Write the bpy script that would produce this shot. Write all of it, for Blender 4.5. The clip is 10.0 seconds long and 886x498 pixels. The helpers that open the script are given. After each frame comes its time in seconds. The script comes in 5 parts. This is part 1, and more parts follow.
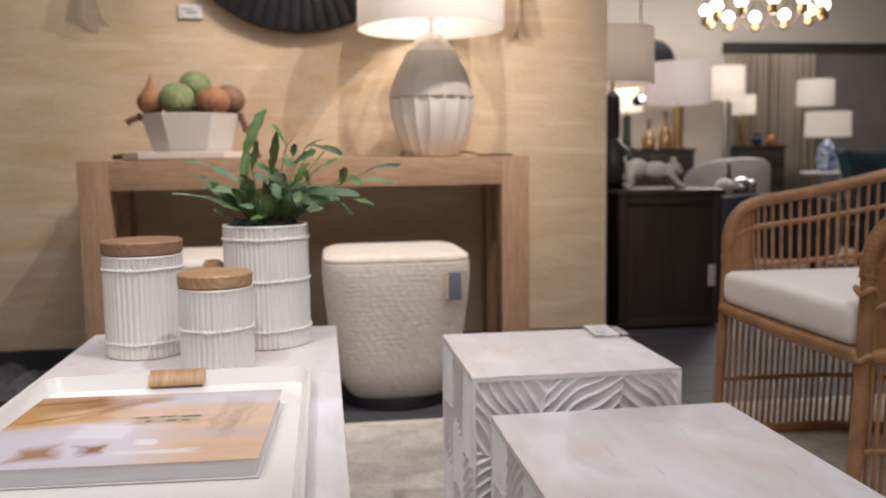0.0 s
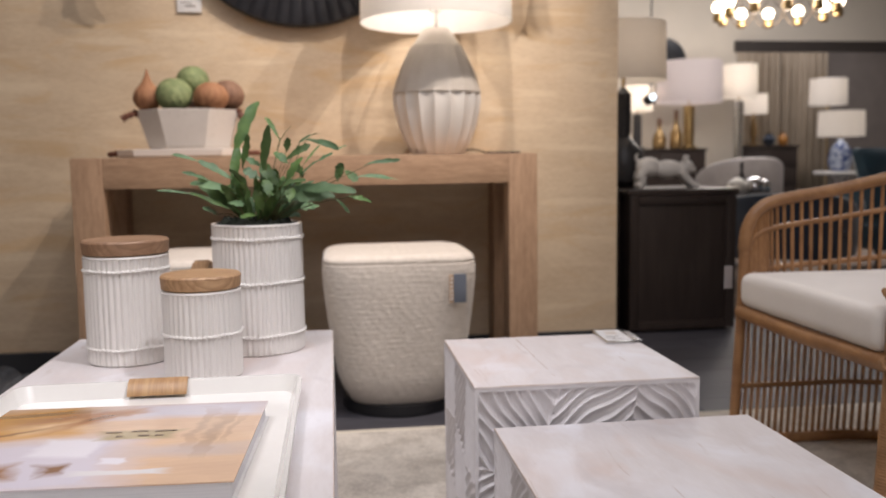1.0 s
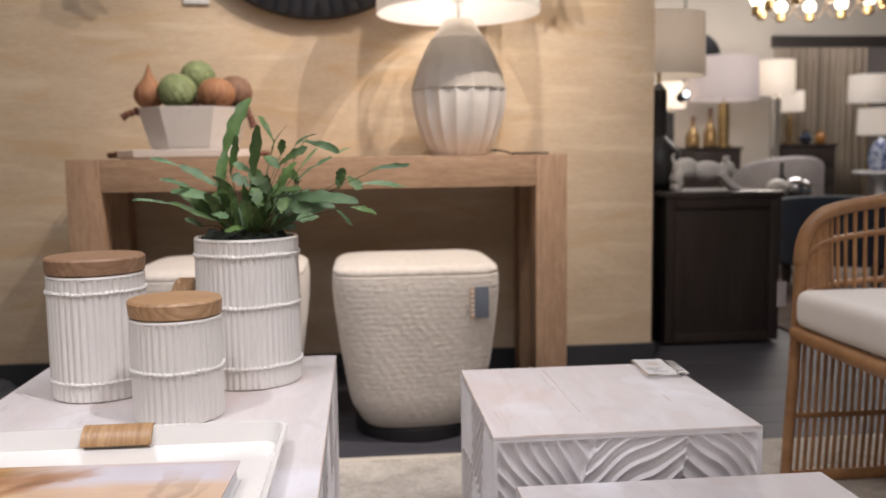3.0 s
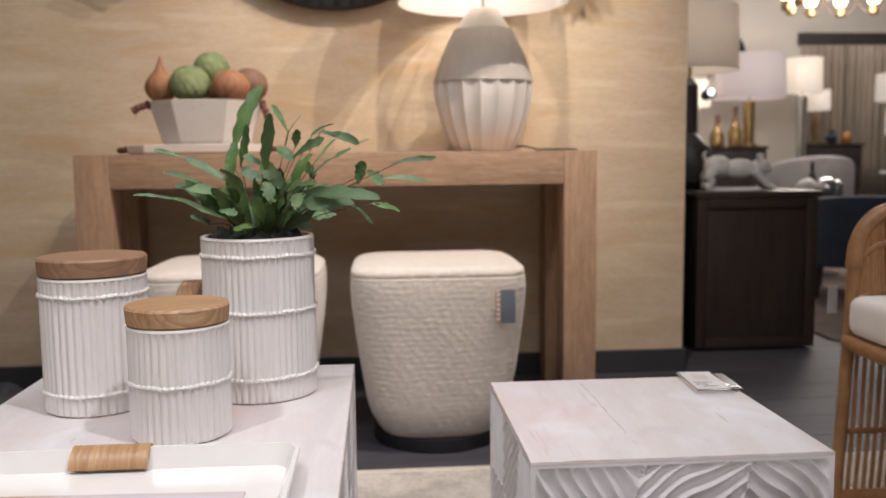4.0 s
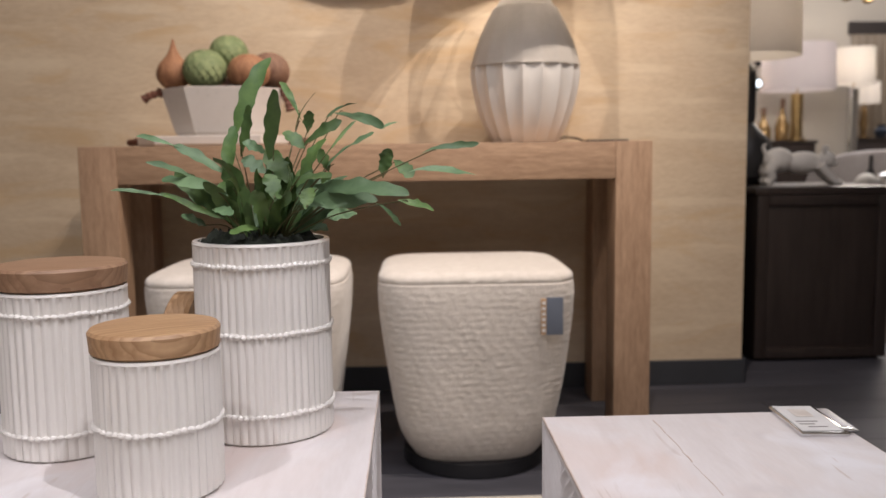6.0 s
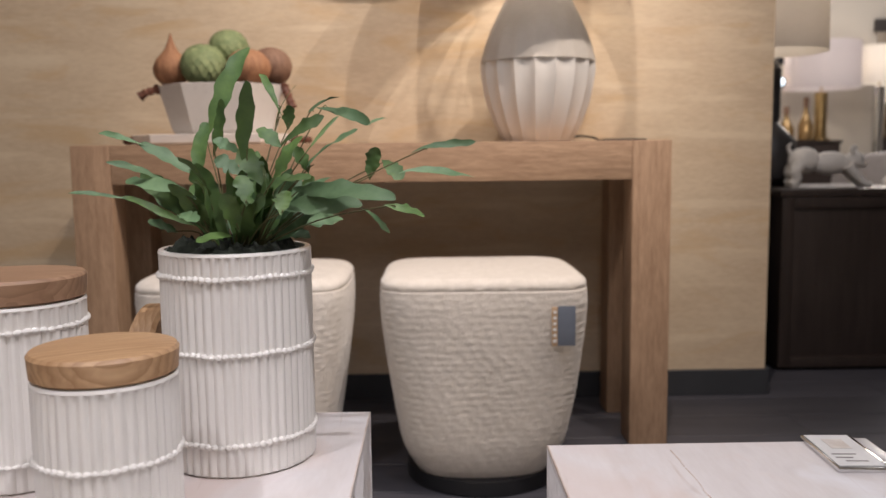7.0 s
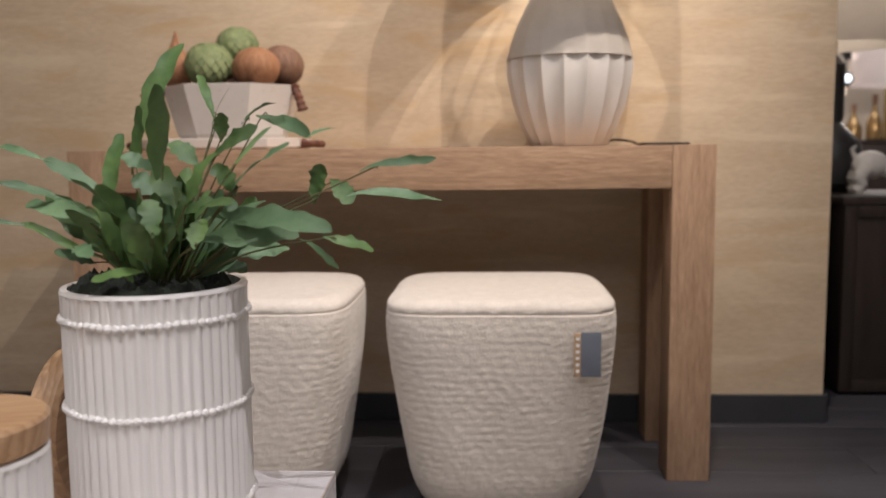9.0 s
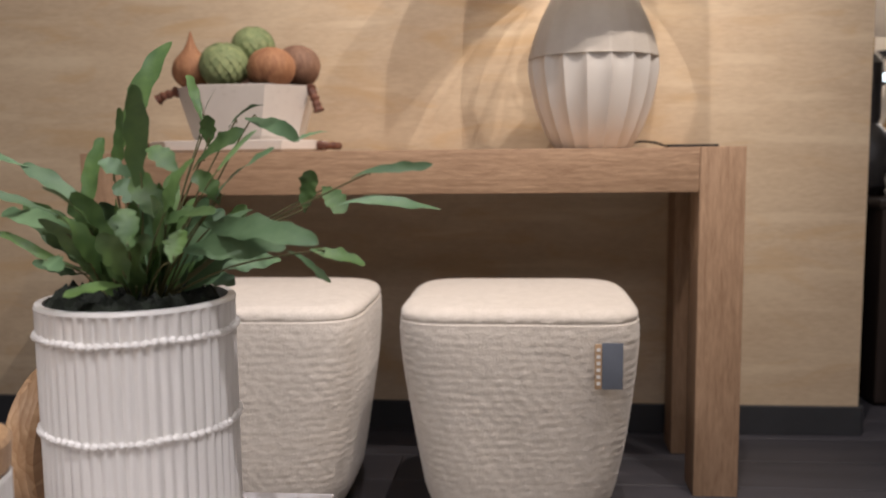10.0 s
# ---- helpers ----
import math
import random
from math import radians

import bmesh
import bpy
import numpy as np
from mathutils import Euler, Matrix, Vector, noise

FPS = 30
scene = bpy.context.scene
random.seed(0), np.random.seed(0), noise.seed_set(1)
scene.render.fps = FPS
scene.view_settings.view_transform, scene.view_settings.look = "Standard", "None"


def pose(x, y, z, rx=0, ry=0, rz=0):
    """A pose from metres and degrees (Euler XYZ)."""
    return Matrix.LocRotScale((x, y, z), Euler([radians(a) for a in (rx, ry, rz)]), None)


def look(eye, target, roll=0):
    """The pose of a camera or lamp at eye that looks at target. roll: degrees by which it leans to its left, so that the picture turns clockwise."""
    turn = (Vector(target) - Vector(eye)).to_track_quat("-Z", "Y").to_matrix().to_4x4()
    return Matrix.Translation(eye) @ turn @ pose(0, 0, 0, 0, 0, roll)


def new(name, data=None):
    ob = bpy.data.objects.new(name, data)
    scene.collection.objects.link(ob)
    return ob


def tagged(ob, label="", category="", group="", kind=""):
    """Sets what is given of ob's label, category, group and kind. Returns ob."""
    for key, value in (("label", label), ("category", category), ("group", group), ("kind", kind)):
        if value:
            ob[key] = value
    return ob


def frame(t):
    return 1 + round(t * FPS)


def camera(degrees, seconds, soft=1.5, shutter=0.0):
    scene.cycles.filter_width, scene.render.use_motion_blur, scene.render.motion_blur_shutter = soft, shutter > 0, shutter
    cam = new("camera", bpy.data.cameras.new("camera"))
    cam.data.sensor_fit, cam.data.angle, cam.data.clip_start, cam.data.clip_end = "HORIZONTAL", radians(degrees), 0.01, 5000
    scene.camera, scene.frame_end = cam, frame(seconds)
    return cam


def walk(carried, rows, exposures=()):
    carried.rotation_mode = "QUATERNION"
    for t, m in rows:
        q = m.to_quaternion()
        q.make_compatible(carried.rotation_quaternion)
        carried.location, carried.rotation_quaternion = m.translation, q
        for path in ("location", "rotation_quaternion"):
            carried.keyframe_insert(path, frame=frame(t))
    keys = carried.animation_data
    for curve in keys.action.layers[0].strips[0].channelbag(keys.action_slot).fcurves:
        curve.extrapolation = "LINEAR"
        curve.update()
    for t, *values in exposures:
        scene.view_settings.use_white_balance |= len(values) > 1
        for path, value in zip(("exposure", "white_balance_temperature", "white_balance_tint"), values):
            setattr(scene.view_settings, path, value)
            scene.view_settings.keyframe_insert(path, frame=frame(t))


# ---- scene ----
cam = camera(55.0, 10.0)
cam.data.dof.use_dof, cam.data.dof.focus_distance, cam.data.dof.aperture_fstop = True, 1.0, 5.4
PATH = [
    (0, (0.04, -0.059, 0.783), (0.314, 1.911, 0.578), -0.8),
    (0.5, (0.051, -0.015, 0.775), (0.315, 1.957, 0.57), -0.8),
    (1, (0.067, 0.035, 0.772), (0.32, 2.009, 0.569), -0.8),
    (1.5, (0.087, 0.092, 0.775), (0.326, 2.067, 0.571), -0.8),
    (2, (0.102, 0.143, 0.782), (0.328, 2.119, 0.576), -0.8),
    (2.5, (0.115, 0.193, 0.786), (0.323, 2.171, 0.579), -0.8),
    (4, (0.107, 0.372, 0.773), (0.256, 2.356, 0.566), -0.6),
    (4.5, (0.106, 0.441, 0.767), (0.234, 2.426, 0.559), -0.6),
    (5, (0.105, 0.503, 0.762), (0.216, 2.489, 0.552), -0.6),
    (5.5, (0.106, 0.556, 0.762), (0.198, 2.543, 0.549), -0.7),
    (7, (0.144, 0.717, 0.762), (0.173, 2.705, 0.547), -0.6),
    (7.5, (0.171, 0.77, 0.766), (0.175, 2.759, 0.552), -0.7),
    (8, (0.197, 0.824, 0.771), (0.171, 2.812, 0.556), -0.7),
    (8.5, (0.221, 0.864, 0.775), (0.156, 2.852, 0.558), -0.6),
    (9, (0.236, 0.901, 0.78), (0.132, 2.887, 0.562), -0.6),
    (9.5, (0.245, 0.939, 0.784), (0.108, 2.923, 0.566), -0.6),
    (10, (0.258, 0.962, 0.784), (0.086, 2.943, 0.568), -0.6),
]
walk(cam, [(t, look(eye, target, roll)) for t, eye, target, roll in PATH], [(0.0, 0.05, 6500, 13), (5.0, 0.02, 6500, 13), (8.0, -0.07, 6500, 13), (10.0, -0.10, 6500, 13)])

# ---- lights ----
world = bpy.data.worlds.new("world")
scene.world = world
world.use_nodes = True
world.node_tree.nodes["Background"].inputs[0].default_value = (1.0, 0.92, 0.82, 1)
world.node_tree.nodes["Background"].inputs[1].default_value = 0.10


def spot(eye, target, watts, degrees, blend=0.5, size=0.03, colour=(1.0, 0.82, 0.62)):
    lamp = bpy.data.lights.new("spot_light", "SPOT")
    lamp.energy, lamp.spot_size, lamp.spot_blend, lamp.shadow_soft_size, lamp.color = watts, radians(degrees), blend, size, colour
    ob = new("spot_light", lamp)
    ob.matrix_world = look(eye, target)
    return ob


# area light with no fixture behind it, adds soft fill from above
def fill_light(x, y, z, sx, sy, watts, colour=(1.0, 0.88, 0.74)):
    lamp = bpy.data.lights.new("unseen_fill_light", "AREA")
    lamp.shape, lamp.size, lamp.size_y, lamp.energy, lamp.color = "RECTANGLE", sx, sy, watts, colour
    ob = new("unseen_fill_light", lamp)
    ob.matrix_world = pose(x, y, z)
    return ob


def point(x, y, z, watts, size=0.04, colour=(1.0, 0.80, 0.58)):
    lamp = bpy.data.lights.new("bulb_light", "POINT")
    lamp.energy, lamp.shadow_soft_size, lamp.color = watts, size, colour
    ob = new("bulb_light", lamp)
    ob.location = (x, y, z)
    return ob


# track spots: three on the feature wall, two on the tables; last, an added spot that brightens the armchair
WARM, NEUTRAL = (1.0, 0.876, 0.762), (0.985, 0.965, 1.0)
spot((1.10, 1.84, 3.1), (-0.02, 3.2, 0.95), 127, 58, 0.7, 0.016, WARM)
spot((1.45, 2.08, 3.1), (-0.20, 3.2, 0.95), 107, 56, 0.7, 0.016, WARM)
spot((0.44, 1.95, 3.1), (0.36, 3.2, 0.95), 110, 56, 0.7, 0.016, WARM)
spot((0.95, 0.55, 3.1), (-0.30, 1.72, 0.45), 152, 39, 1.0, 0.02, NEUTRAL)
spot((-0.95, 0.35, 3.1), (-0.12, 1.60, 0.45), 104, 46, 1.0, 0.02, NEUTRAL)
spot((2.15, 1.0, 3.1), (1.40, 1.80, 0.45), 62, 34, 1.0, 0.02, NEUTRAL)
# added fill from overhead: two over the tables, then far showroom and back room
fill_light(0.3, 1.35, 3.25, 2.4, 1.8, 31, NEUTRAL)
fill_light(0.4, -1.6, 3.25, 2.4, 1.6, 44, NEUTRAL)
fill_light(3.8, 7.4, 3.25, 4.0, 3.0, 110, (1.0, 0.98, 0.98))
fill_light(6.5, 11.3, 3.25, 3.0, 1.6, 62, NEUTRAL)


# ---- materials ----
def mat(name, col, col2=None, rough=0.5, metal=0.0, stretch=(1, 1, 1), scale=8.0, fine=60.0, fine_mix=0.3, bump=0.0,
        bump_scale=0.0, coat=0.0, vary=0.0, distort=0.0, spread=(0.35, 0.65), emit=0.0, emit_col=None, spec=0.5, sheen=0.0, trans=0.0):
    m = bpy.data.materials.new(name)
    m.use_nodes = True
    t = m.node_tree
    n, l = t.nodes, t.links
    b = n["Principled BSDF"]
    b.inputs["Metallic"].default_value = metal
    b.inputs["Specular IOR Level"].default_value = spec
    b.inputs["Coat Weight"].default_value = coat
    b.inputs["Sheen Weight"].default_value = sheen
    b.inputs["Transmission Weight"].default_value = trans
    col2 = col2 or tuple(c * 0.85 for c in col)
    co = n.new("ShaderNodeTexCoord")
    mp = n.new("ShaderNodeMapping")
    mp.inputs["Scale"].default_value = stretch
    l.new(co.outputs["Object"], mp.inputs["Vector"])
    info = n.new("ShaderNodeObjectInfo")
    if vary:
        off = n.new("ShaderNodeVectorMath")
        off.operation = "SCALE"
        off.inputs[0].default_value = (7.3, 3.1, 5.7)
        l.new(info.outputs["Random"], off.inputs["Scale"])
        l.new(off.outputs[0], mp.inputs["Location"])
    big = n.new("ShaderNodeTexNoise")
    big.inputs["Scale"].default_value, big.inputs["Detail"].default_value, big.inputs["Distortion"].default_value = scale, 5, distort
    small = n.new("ShaderNodeTexNoise")
    small.inputs["Scale"].default_value, small.inputs["Detail"].default_value = fine, 4
    l.new(mp.outputs[0], big.inputs["Vector"])
    l.new(mp.outputs[0], small.inputs["Vector"])
    mixf = n.new("ShaderNodeMix")
    mixf.inputs[0].default_value = fine_mix
    l.new(big.outputs[0], mixf.inputs[2])
    l.new(small.outputs[0], mixf.inputs[3])
    ramp = n.new("ShaderNodeValToRGB")
    ramp.color_ramp.elements[0].position, ramp.color_ramp.elements[1].position = spread
    ramp.color_ramp.elements[0].color, ramp.color_ramp.elements[1].color = (*col2, 1), (*col, 1)
    l.new(mixf.outputs[0], ramp.inputs[0])
    out = ramp.outputs[0]
    if vary:
        hsv = n.new("ShaderNodeHueSaturation")
        mr = n.new("ShaderNodeMapRange")
        mr.inputs[3].default_value, mr.inputs[4].default_value = 1 - vary, 1 + vary
        l.new(info.outputs["Random"], mr.inputs[0])
        l.new(mr.outputs[0], hsv.inputs["Value"])
        l.new(out, hsv.inputs["Color"])
        out = hsv.outputs[0]
    l.new(out, b.inputs["Base Color"])
    rr = n.new("ShaderNodeMapRange")
    rr.inputs[3].default_value, rr.inputs[4].default_value = max(rough - 0.08, 0.02), min(rough + 0.08, 1)
    l.new(small.outputs[0], rr.inputs[0])
    l.new(rr.outputs[0], b.inputs["Roughness"])
    if bump:
        bp = n.new("ShaderNodeBump")
        bp.inputs["Strength"].default_value, bp.inputs["Distance"].default_value = bump, 0.004
        if bump_scale:
            bn = n.new("ShaderNodeTexNoise")
            bn.inputs["Scale"].default_value, bn.inputs["Detail"].default_value = bump_scale, 3
            l.new(mp.outputs[0], bn.inputs["Vector"])
            l.new(bn.outputs[0], bp.inputs["Height"])
        else:
            l.new(mixf.outputs[0], bp.inputs["Height"])
        l.new(bp.outputs[0], b.inputs["Normal"])
    if emit:
        b.inputs["Emission Strength"].default_value = emit
        b.inputs["Emission Color"].default_value = (*(emit_col or col), 1)
    return m


def shade_mat(name, col, glow=0.0, warm=(1.0, 0.86, 0.70)):
    """Lampshade cloth: lets part of the light through."""
    m = mat(name, col, tuple(c * 0.94 for c in col), rough=0.9, scale=30, fine=400, bump=0.1, stretch=(1, 1, 3))
    t = m.node_tree
    b = t.nodes["Principled BSDF"]
    tr = t.nodes.new("ShaderNodeBsdfTranslucent")
    tr.inputs[0].default_value = (*warm, 1)
    mx = t.nodes.new("ShaderNodeMixShader")
    mx.inputs[0].default_value = 0.45
    t.links.new(b.outputs[0], mx.inputs[1])
    t.links.new(tr.outputs[0], mx.inputs[2])
    t.links.new(mx.outputs[0], t.nodes["Material Output"].inputs[0])
    if glow:
        b.inputs["Emission Strength"].default_value = glow
        b.inputs["Emission Color"].default_value = (*warm, 1)
    return m


def wall_veneer():
    """Pale stone-look wallcovering: long level veins, drops of slightly different tone, ochre clouds and thin light lines."""
    m = mat("travertine_wallcovering", (0.645, 0.52, 0.37), (0.545, 0.42, 0.29), rough=0.55, stretch=(1.1, 1, 4.6), scale=2.6, fine=38, fine_mix=0.48,
            distort=0.6, spread=(0.38, 0.62), bump=0.06)
    t = m.node_tree
    n, l = t.nodes, t.links
    b = n["Principled BSDF"]
    base = b.inputs["Base Color"].links[0].from_socket
    co = n.new("ShaderNodeTexCoord")
    mp = n.new("ShaderNodeMapping")
    mp.inputs["Scale"].default_value = (1.3, 1, 4.6)
    l.new(co.outputs["Object"], mp.inputs[0])
    nz = n.new("ShaderNodeTexNoise")
    nz.inputs["Scale"].default_value, nz.inputs["Detail"].default_value, nz.inputs["Distortion"].default_value = 2.1, 6, 1.2
    l.new(mp.outputs[0], nz.inputs["Vector"])
    r1 = n.new("ShaderNodeValToRGB")
    r1.color_ramp.elements[0].position, r1.color_ramp.elements[1].position = 0.53, 0.68
    r1.color_ramp.elements[0].color, r1.color_ramp.elements[1].color = (0, 0, 0, 1), (0.62, 0.62, 0.62, 1)
    l.new(nz.outputs[0], r1.inputs[0])
    m1 = n.new("ShaderNodeMix")
    m1.data_type = "RGBA"
    m1.inputs[7].default_value = (0.56, 0.38, 0.20, 1)
    l.new(r1.outputs[0], m1.inputs[0])
    l.new(base, m1.inputs[6])
    wv = n.new("ShaderNodeTexNoise")
    mp2 = n.new("ShaderNodeMapping")
    mp2.inputs["Scale"].default_value = (1.1, 1, 11)
    l.new(co.outputs["Object"], mp2.inputs[0])
    l.new(mp2.outputs[0], wv.inputs["Vector"])
    wv.inputs["Scale"].default_value, wv.inputs["Detail"].default_value = 2.6, 3
    r2 = n.new("ShaderNodeValToRGB")
    r2.color_ramp.elements[0].position, r2.color_ramp.elements[1].position = 0.57, 0.66
    r2.color_ramp.elements[0].color, r2.color_ramp.elements[1].color = (0, 0, 0, 1), (0.32, 0.32, 0.32, 1)
    l.new(wv.outputs[0], r2.inputs[0])
    m2 = n.new("ShaderNodeMix")
    m2.data_type = "RGBA"
    m2.inputs[7].default_value = (0.78, 0.67, 0.50, 1)
    l.new(r2.outputs[0], m2.inputs[0])
    l.new(m1.outputs[2], m2.inputs[6])
    l.new(m2.outputs[2], b.inputs["Base Color"])
    return m


WALLPAPER = wall_veneer()
CREAM_WALL = mat("cream_plaster", (0.62, 0.56, 0.48), (0.55, 0.50, 0.43), rough=0.85, scale=1.5, fine=40, bump=0.05)
WHITE_CEILING = mat("ceiling_paint", (0.60, 0.58, 0.55), rough=0.9, scale=1.5)
SLATE_BASE = mat("slate_vinyl_baseboard", (0.045, 0.048, 0.055), (0.035, 0.037, 0.042), rough=0.45, scale=6)
FLOOR = mat("charcoal_plank_tile", (0.062, 0.060, 0.072), (0.033, 0.033, 0.040), rough=0.56, stretch=(0.6, 6, 1), scale=3, fine=25, fine_mix=0.4, bump=0.08, vary=0.15)
GROUT = mat("dark_grout", (0.02, 0.02, 0.02), rough=0.9)
RUG = mat("beige_wool_rug", (0.62, 0.57, 0.50), (0.40, 0.36, 0.31), rough=0.95, scale=11, fine=120, fine_mix=0.42, bump=0.8, sheen=0.2, distort=0.8, spread=(0.4, 0.6))
RUG_EDGE = mat("cream_rug_binding", (0.60, 0.55, 0.46), rough=0.95, scale=30)
RUG_BROWN = mat("brown_patterned_rug", (0.22, 0.16, 0.12), (0.10, 0.08, 0.07), rough=0.95, scale=8, fine=90)
OAK_H = mat("oak_along", (0.46, 0.305, 0.195), (0.28, 0.17, 0.102), rough=0.65, stretch=(1.6, 18, 18), scale=6, fine=26, fine_mix=0.5, bump=0.6, distort=0.4, vary=0.05)
OAK_V = mat("oak_upright", (0.46, 0.305, 0.195), (0.28, 0.17, 0.102), rough=0.65, stretch=(18, 18, 1.6), scale=6, fine=26, fine_mix=0.5, bump=0.6, distort=0.4, vary=0.05)
ACACIA = mat("acacia_lid", (0.50, 0.32, 0.175), (0.35, 0.20, 0.10), rough=0.5, stretch=(2, 16, 10), scale=4, fine=24, fine_mix=0.3, distort=1.4, bump=0.08, vary=0.08)
ACACIA_DARK = mat("walnut_lid", (0.35, 0.21, 0.125), (0.25, 0.14, 0.08), rough=0.55, stretch=(2, 16, 10), scale=4, fine=24, fine_mix=0.3, distort=1.4, bump=0.08)
GLAZE = mat("white_glazed_ceramic", (0.78, 0.75, 0.71), (0.77, 0.74, 0.698), rough=0.32, scale=3, fine=12, coat=0.35)
GLAZE_RAW = mat("matt_grey_ceramic", (0.60, 0.555, 0.50), (0.54, 0.495, 0.44), rough=0.7, scale=14, fine=90, bump=0.08)
BOWL_GLAZE = mat("grey_white_lacquer", (0.70, 0.655, 0.615), (0.65, 0.605, 0.565), rough=0.3, scale=9, fine=60, coat=0.2)
LACQUER = mat("white_lacquer", (0.82, 0.80, 0.76), (0.79, 0.77, 0.73), rough=0.2, scale=6, coat=0.4)
WASH = mat("whitewashed_mango_wood", (0.71, 0.675, 0.675), (0.61, 0.565, 0.555), rough=0.6, stretch=(7, 1.3, 7), scale=3.2, fine=26, fine_mix=0.35, distort=0.8, bump=0.10, vary=0.01, spread=(0.3, 0.7))
def weathered(m, colour, scale, lo, hi, amount, stretch=(1, 1, 1)):
    """Lays broad irregular patches of another tone over a material."""
    n, l = m.node_tree.nodes, m.node_tree.links
    b = n["Principled BSDF"]
    base = b.inputs["Base Color"].links[0].from_socket
    co = n.new("ShaderNodeTexCoord")
    mp = n.new("ShaderNodeMapping")
    mp.inputs["Scale"].default_value = stretch
    l.new(co.outputs["Object"], mp.inputs[0])
    nz = n.new("ShaderNodeTexNoise")
    nz.inputs["Scale"].default_value, nz.inputs["Detail"].default_value, nz.inputs["Distortion"].default_value = scale, 6, 0.7
    l.new(mp.outputs[0], nz.inputs["Vector"])
    mr = n.new("ShaderNodeMapRange")
    mr.inputs[1].default_value, mr.inputs[2].default_value, mr.inputs[4].default_value = lo, hi, amount
    l.new(nz.outputs[0], mr.inputs[0])
    mx = n.new("ShaderNodeMix")
    mx.data_type = "RGBA"
    mx.inputs[7].default_value = (*colour, 1)
    l.new(mr.outputs[0], mx.inputs[0])
    l.new(base, mx.inputs[6])
    l.new(mx.outputs[2], b.inputs["Base Color"])
    return m


weathered(WASH, (0.63, 0.515, 0.47), 4.0, 0.48, 0.68, 0.75, (1.6, 0.8, 1))
weathered(WASH, (0.76, 0.755, 0.79), 6.0, 0.50, 0.64, 0.85, (1, 0.6, 1))
weathered(WASH, (0.56, 0.52, 0.52), 12.0, 0.56, 0.70, 0.55, (1, 0.55, 1))
weathered(WASH, (0.47, 0.38, 0.33), 9.0, 0.665, 0.74, 0.5, (6, 0.7, 1))
def ringed(m, dark, scale, stretch, amount, distort=5.0):
    """Adds the long curved lines of growth rings to a timber."""
    n, l = m.node_tree.nodes, m.node_tree.links
    b = n["Principled BSDF"]
    base = b.inputs["Base Color"].links[0].from_socket
    co = n.new("ShaderNodeTexCoord")
    info = n.new("ShaderNodeObjectInfo")
    mp = n.new("ShaderNodeMapping")
    mp.inputs["Scale"].default_value = stretch
    mp.inputs["Rotation"].default_value = (0.25, 0.12, 0.2)
    l.new(info.outputs["Random"], mp.inputs["Location"])
    l.new(co.outputs["Object"], mp.inputs[0])
    wv = n.new("ShaderNodeTexWave")
    wv.wave_type, wv.bands_direction, wv.wave_profile = "BANDS", "Y", "SAW"
    wv.inputs["Scale"].default_value, wv.inputs["Distortion"].default_value = scale, distort
    wv.inputs["Detail"].default_value, wv.inputs["Detail Scale"].default_value = 2.5, 0.7
    l.new(mp.outputs[0], wv.inputs["Vector"])
    mr = n.new("ShaderNodeMapRange")
    mr.inputs[1].default_value, mr.inputs[2].default_value, mr.inputs[4].default_value = 0.35, 1.0, amount
    l.new(wv.outputs[1], mr.inputs[0])
    mx = n.new("ShaderNodeMix")
    mx.data_type = "RGBA"
    mx.inputs[7].default_value = (*dark, 1)
    l.new(mr.outputs[0], mx.inputs[0])
    l.new(base, mx.inputs[6])
    l.new(mx.outputs[2], b.inputs["Base Color"])


ringed(ACACIA, (0.29, 0.155, 0.07), 38, (0.22, 1, 1.6), 0.8, 9.0)
ringed(ACACIA_DARK, (0.20, 0.11, 0.058), 34, (0.22, 1, 1.6), 0.7, 9.0)
WASH_SIDE = mat("whitewashed_carving", (0.80, 0.78, 0.79), (0.72, 0.69, 0.69), rough=0.7, scale=14, fine=90, bump=0.12)
WORN_EDGE = mat("worn_bare_edge", (0.50, 0.38, 0.31), (0.68, 0.62, 0.59), rough=0.7, scale=25)
BOUCLE = mat("cream_boucle", (0.68, 0.625, 0.565), (0.56, 0.51, 0.45), rough=1.0, scale=45, fine=320, fine_mix=0.5, bump=0.7, sheen=0.3)
BLACK = mat("black_plinth", (0.012, 0.012, 0.014), rough=0.5)
BLACK_PLEAT = mat("black_lacquered_wood", (0.016, 0.017, 0.022), (0.010, 0.010, 0.013), rough=0.38, scale=20)
# back-lit and lit tones of one fern green, the light put into the colour
LEAF = mat("fern_leaf", (0.105, 0.180, 0.046), (0.050, 0.104, 0.030), rough=0.55, scale=30, fine=140, bump=0.15, vary=0.25, stretch=(1, 1, 1))
LEAF_LIT = mat("lit_blue_green_leaf", (0.132, 0.215, 0.100), (0.072, 0.140, 0.062), rough=0.55, scale=30, fine=140, bump=0.15, vary=0.2)
STEM = mat("brown_stem", (0.115, 0.105, 0.04), rough=0.6, scale=60)
SOIL = mat("dark_moss", (0.016, 0.022, 0.012), (0.006, 0.007, 0.005), rough=1.0, scale=60, fine=300, bump=1.0)
RATTAN = mat("honey_rattan", (0.39, 0.205, 0.088), (0.24, 0.115, 0.046), rough=0.45, scale=14, fine=70, bump=0.15, coat=0.15, vary=0.12)
WRAP = mat("rattan_wrapping", (0.40, 0.215, 0.095), (0.26, 0.13, 0.05), rough=0.5, scale=30, fine=90, bump=0.2)
CUSHION = mat("ivory_linen", (0.84, 0.80, 0.75), (0.78, 0.74, 0.69), rough=0.95, scale=6, fine=350, fine_mix=0.4, bump=0.3, sheen=0.2)
ESPRESSO = mat("espresso_wood", (0.043, 0.031, 0.027), (0.027, 0.019, 0.016), rough=0.35, stretch=(10, 10, 1), scale=4, fine=30, bump=0.08)
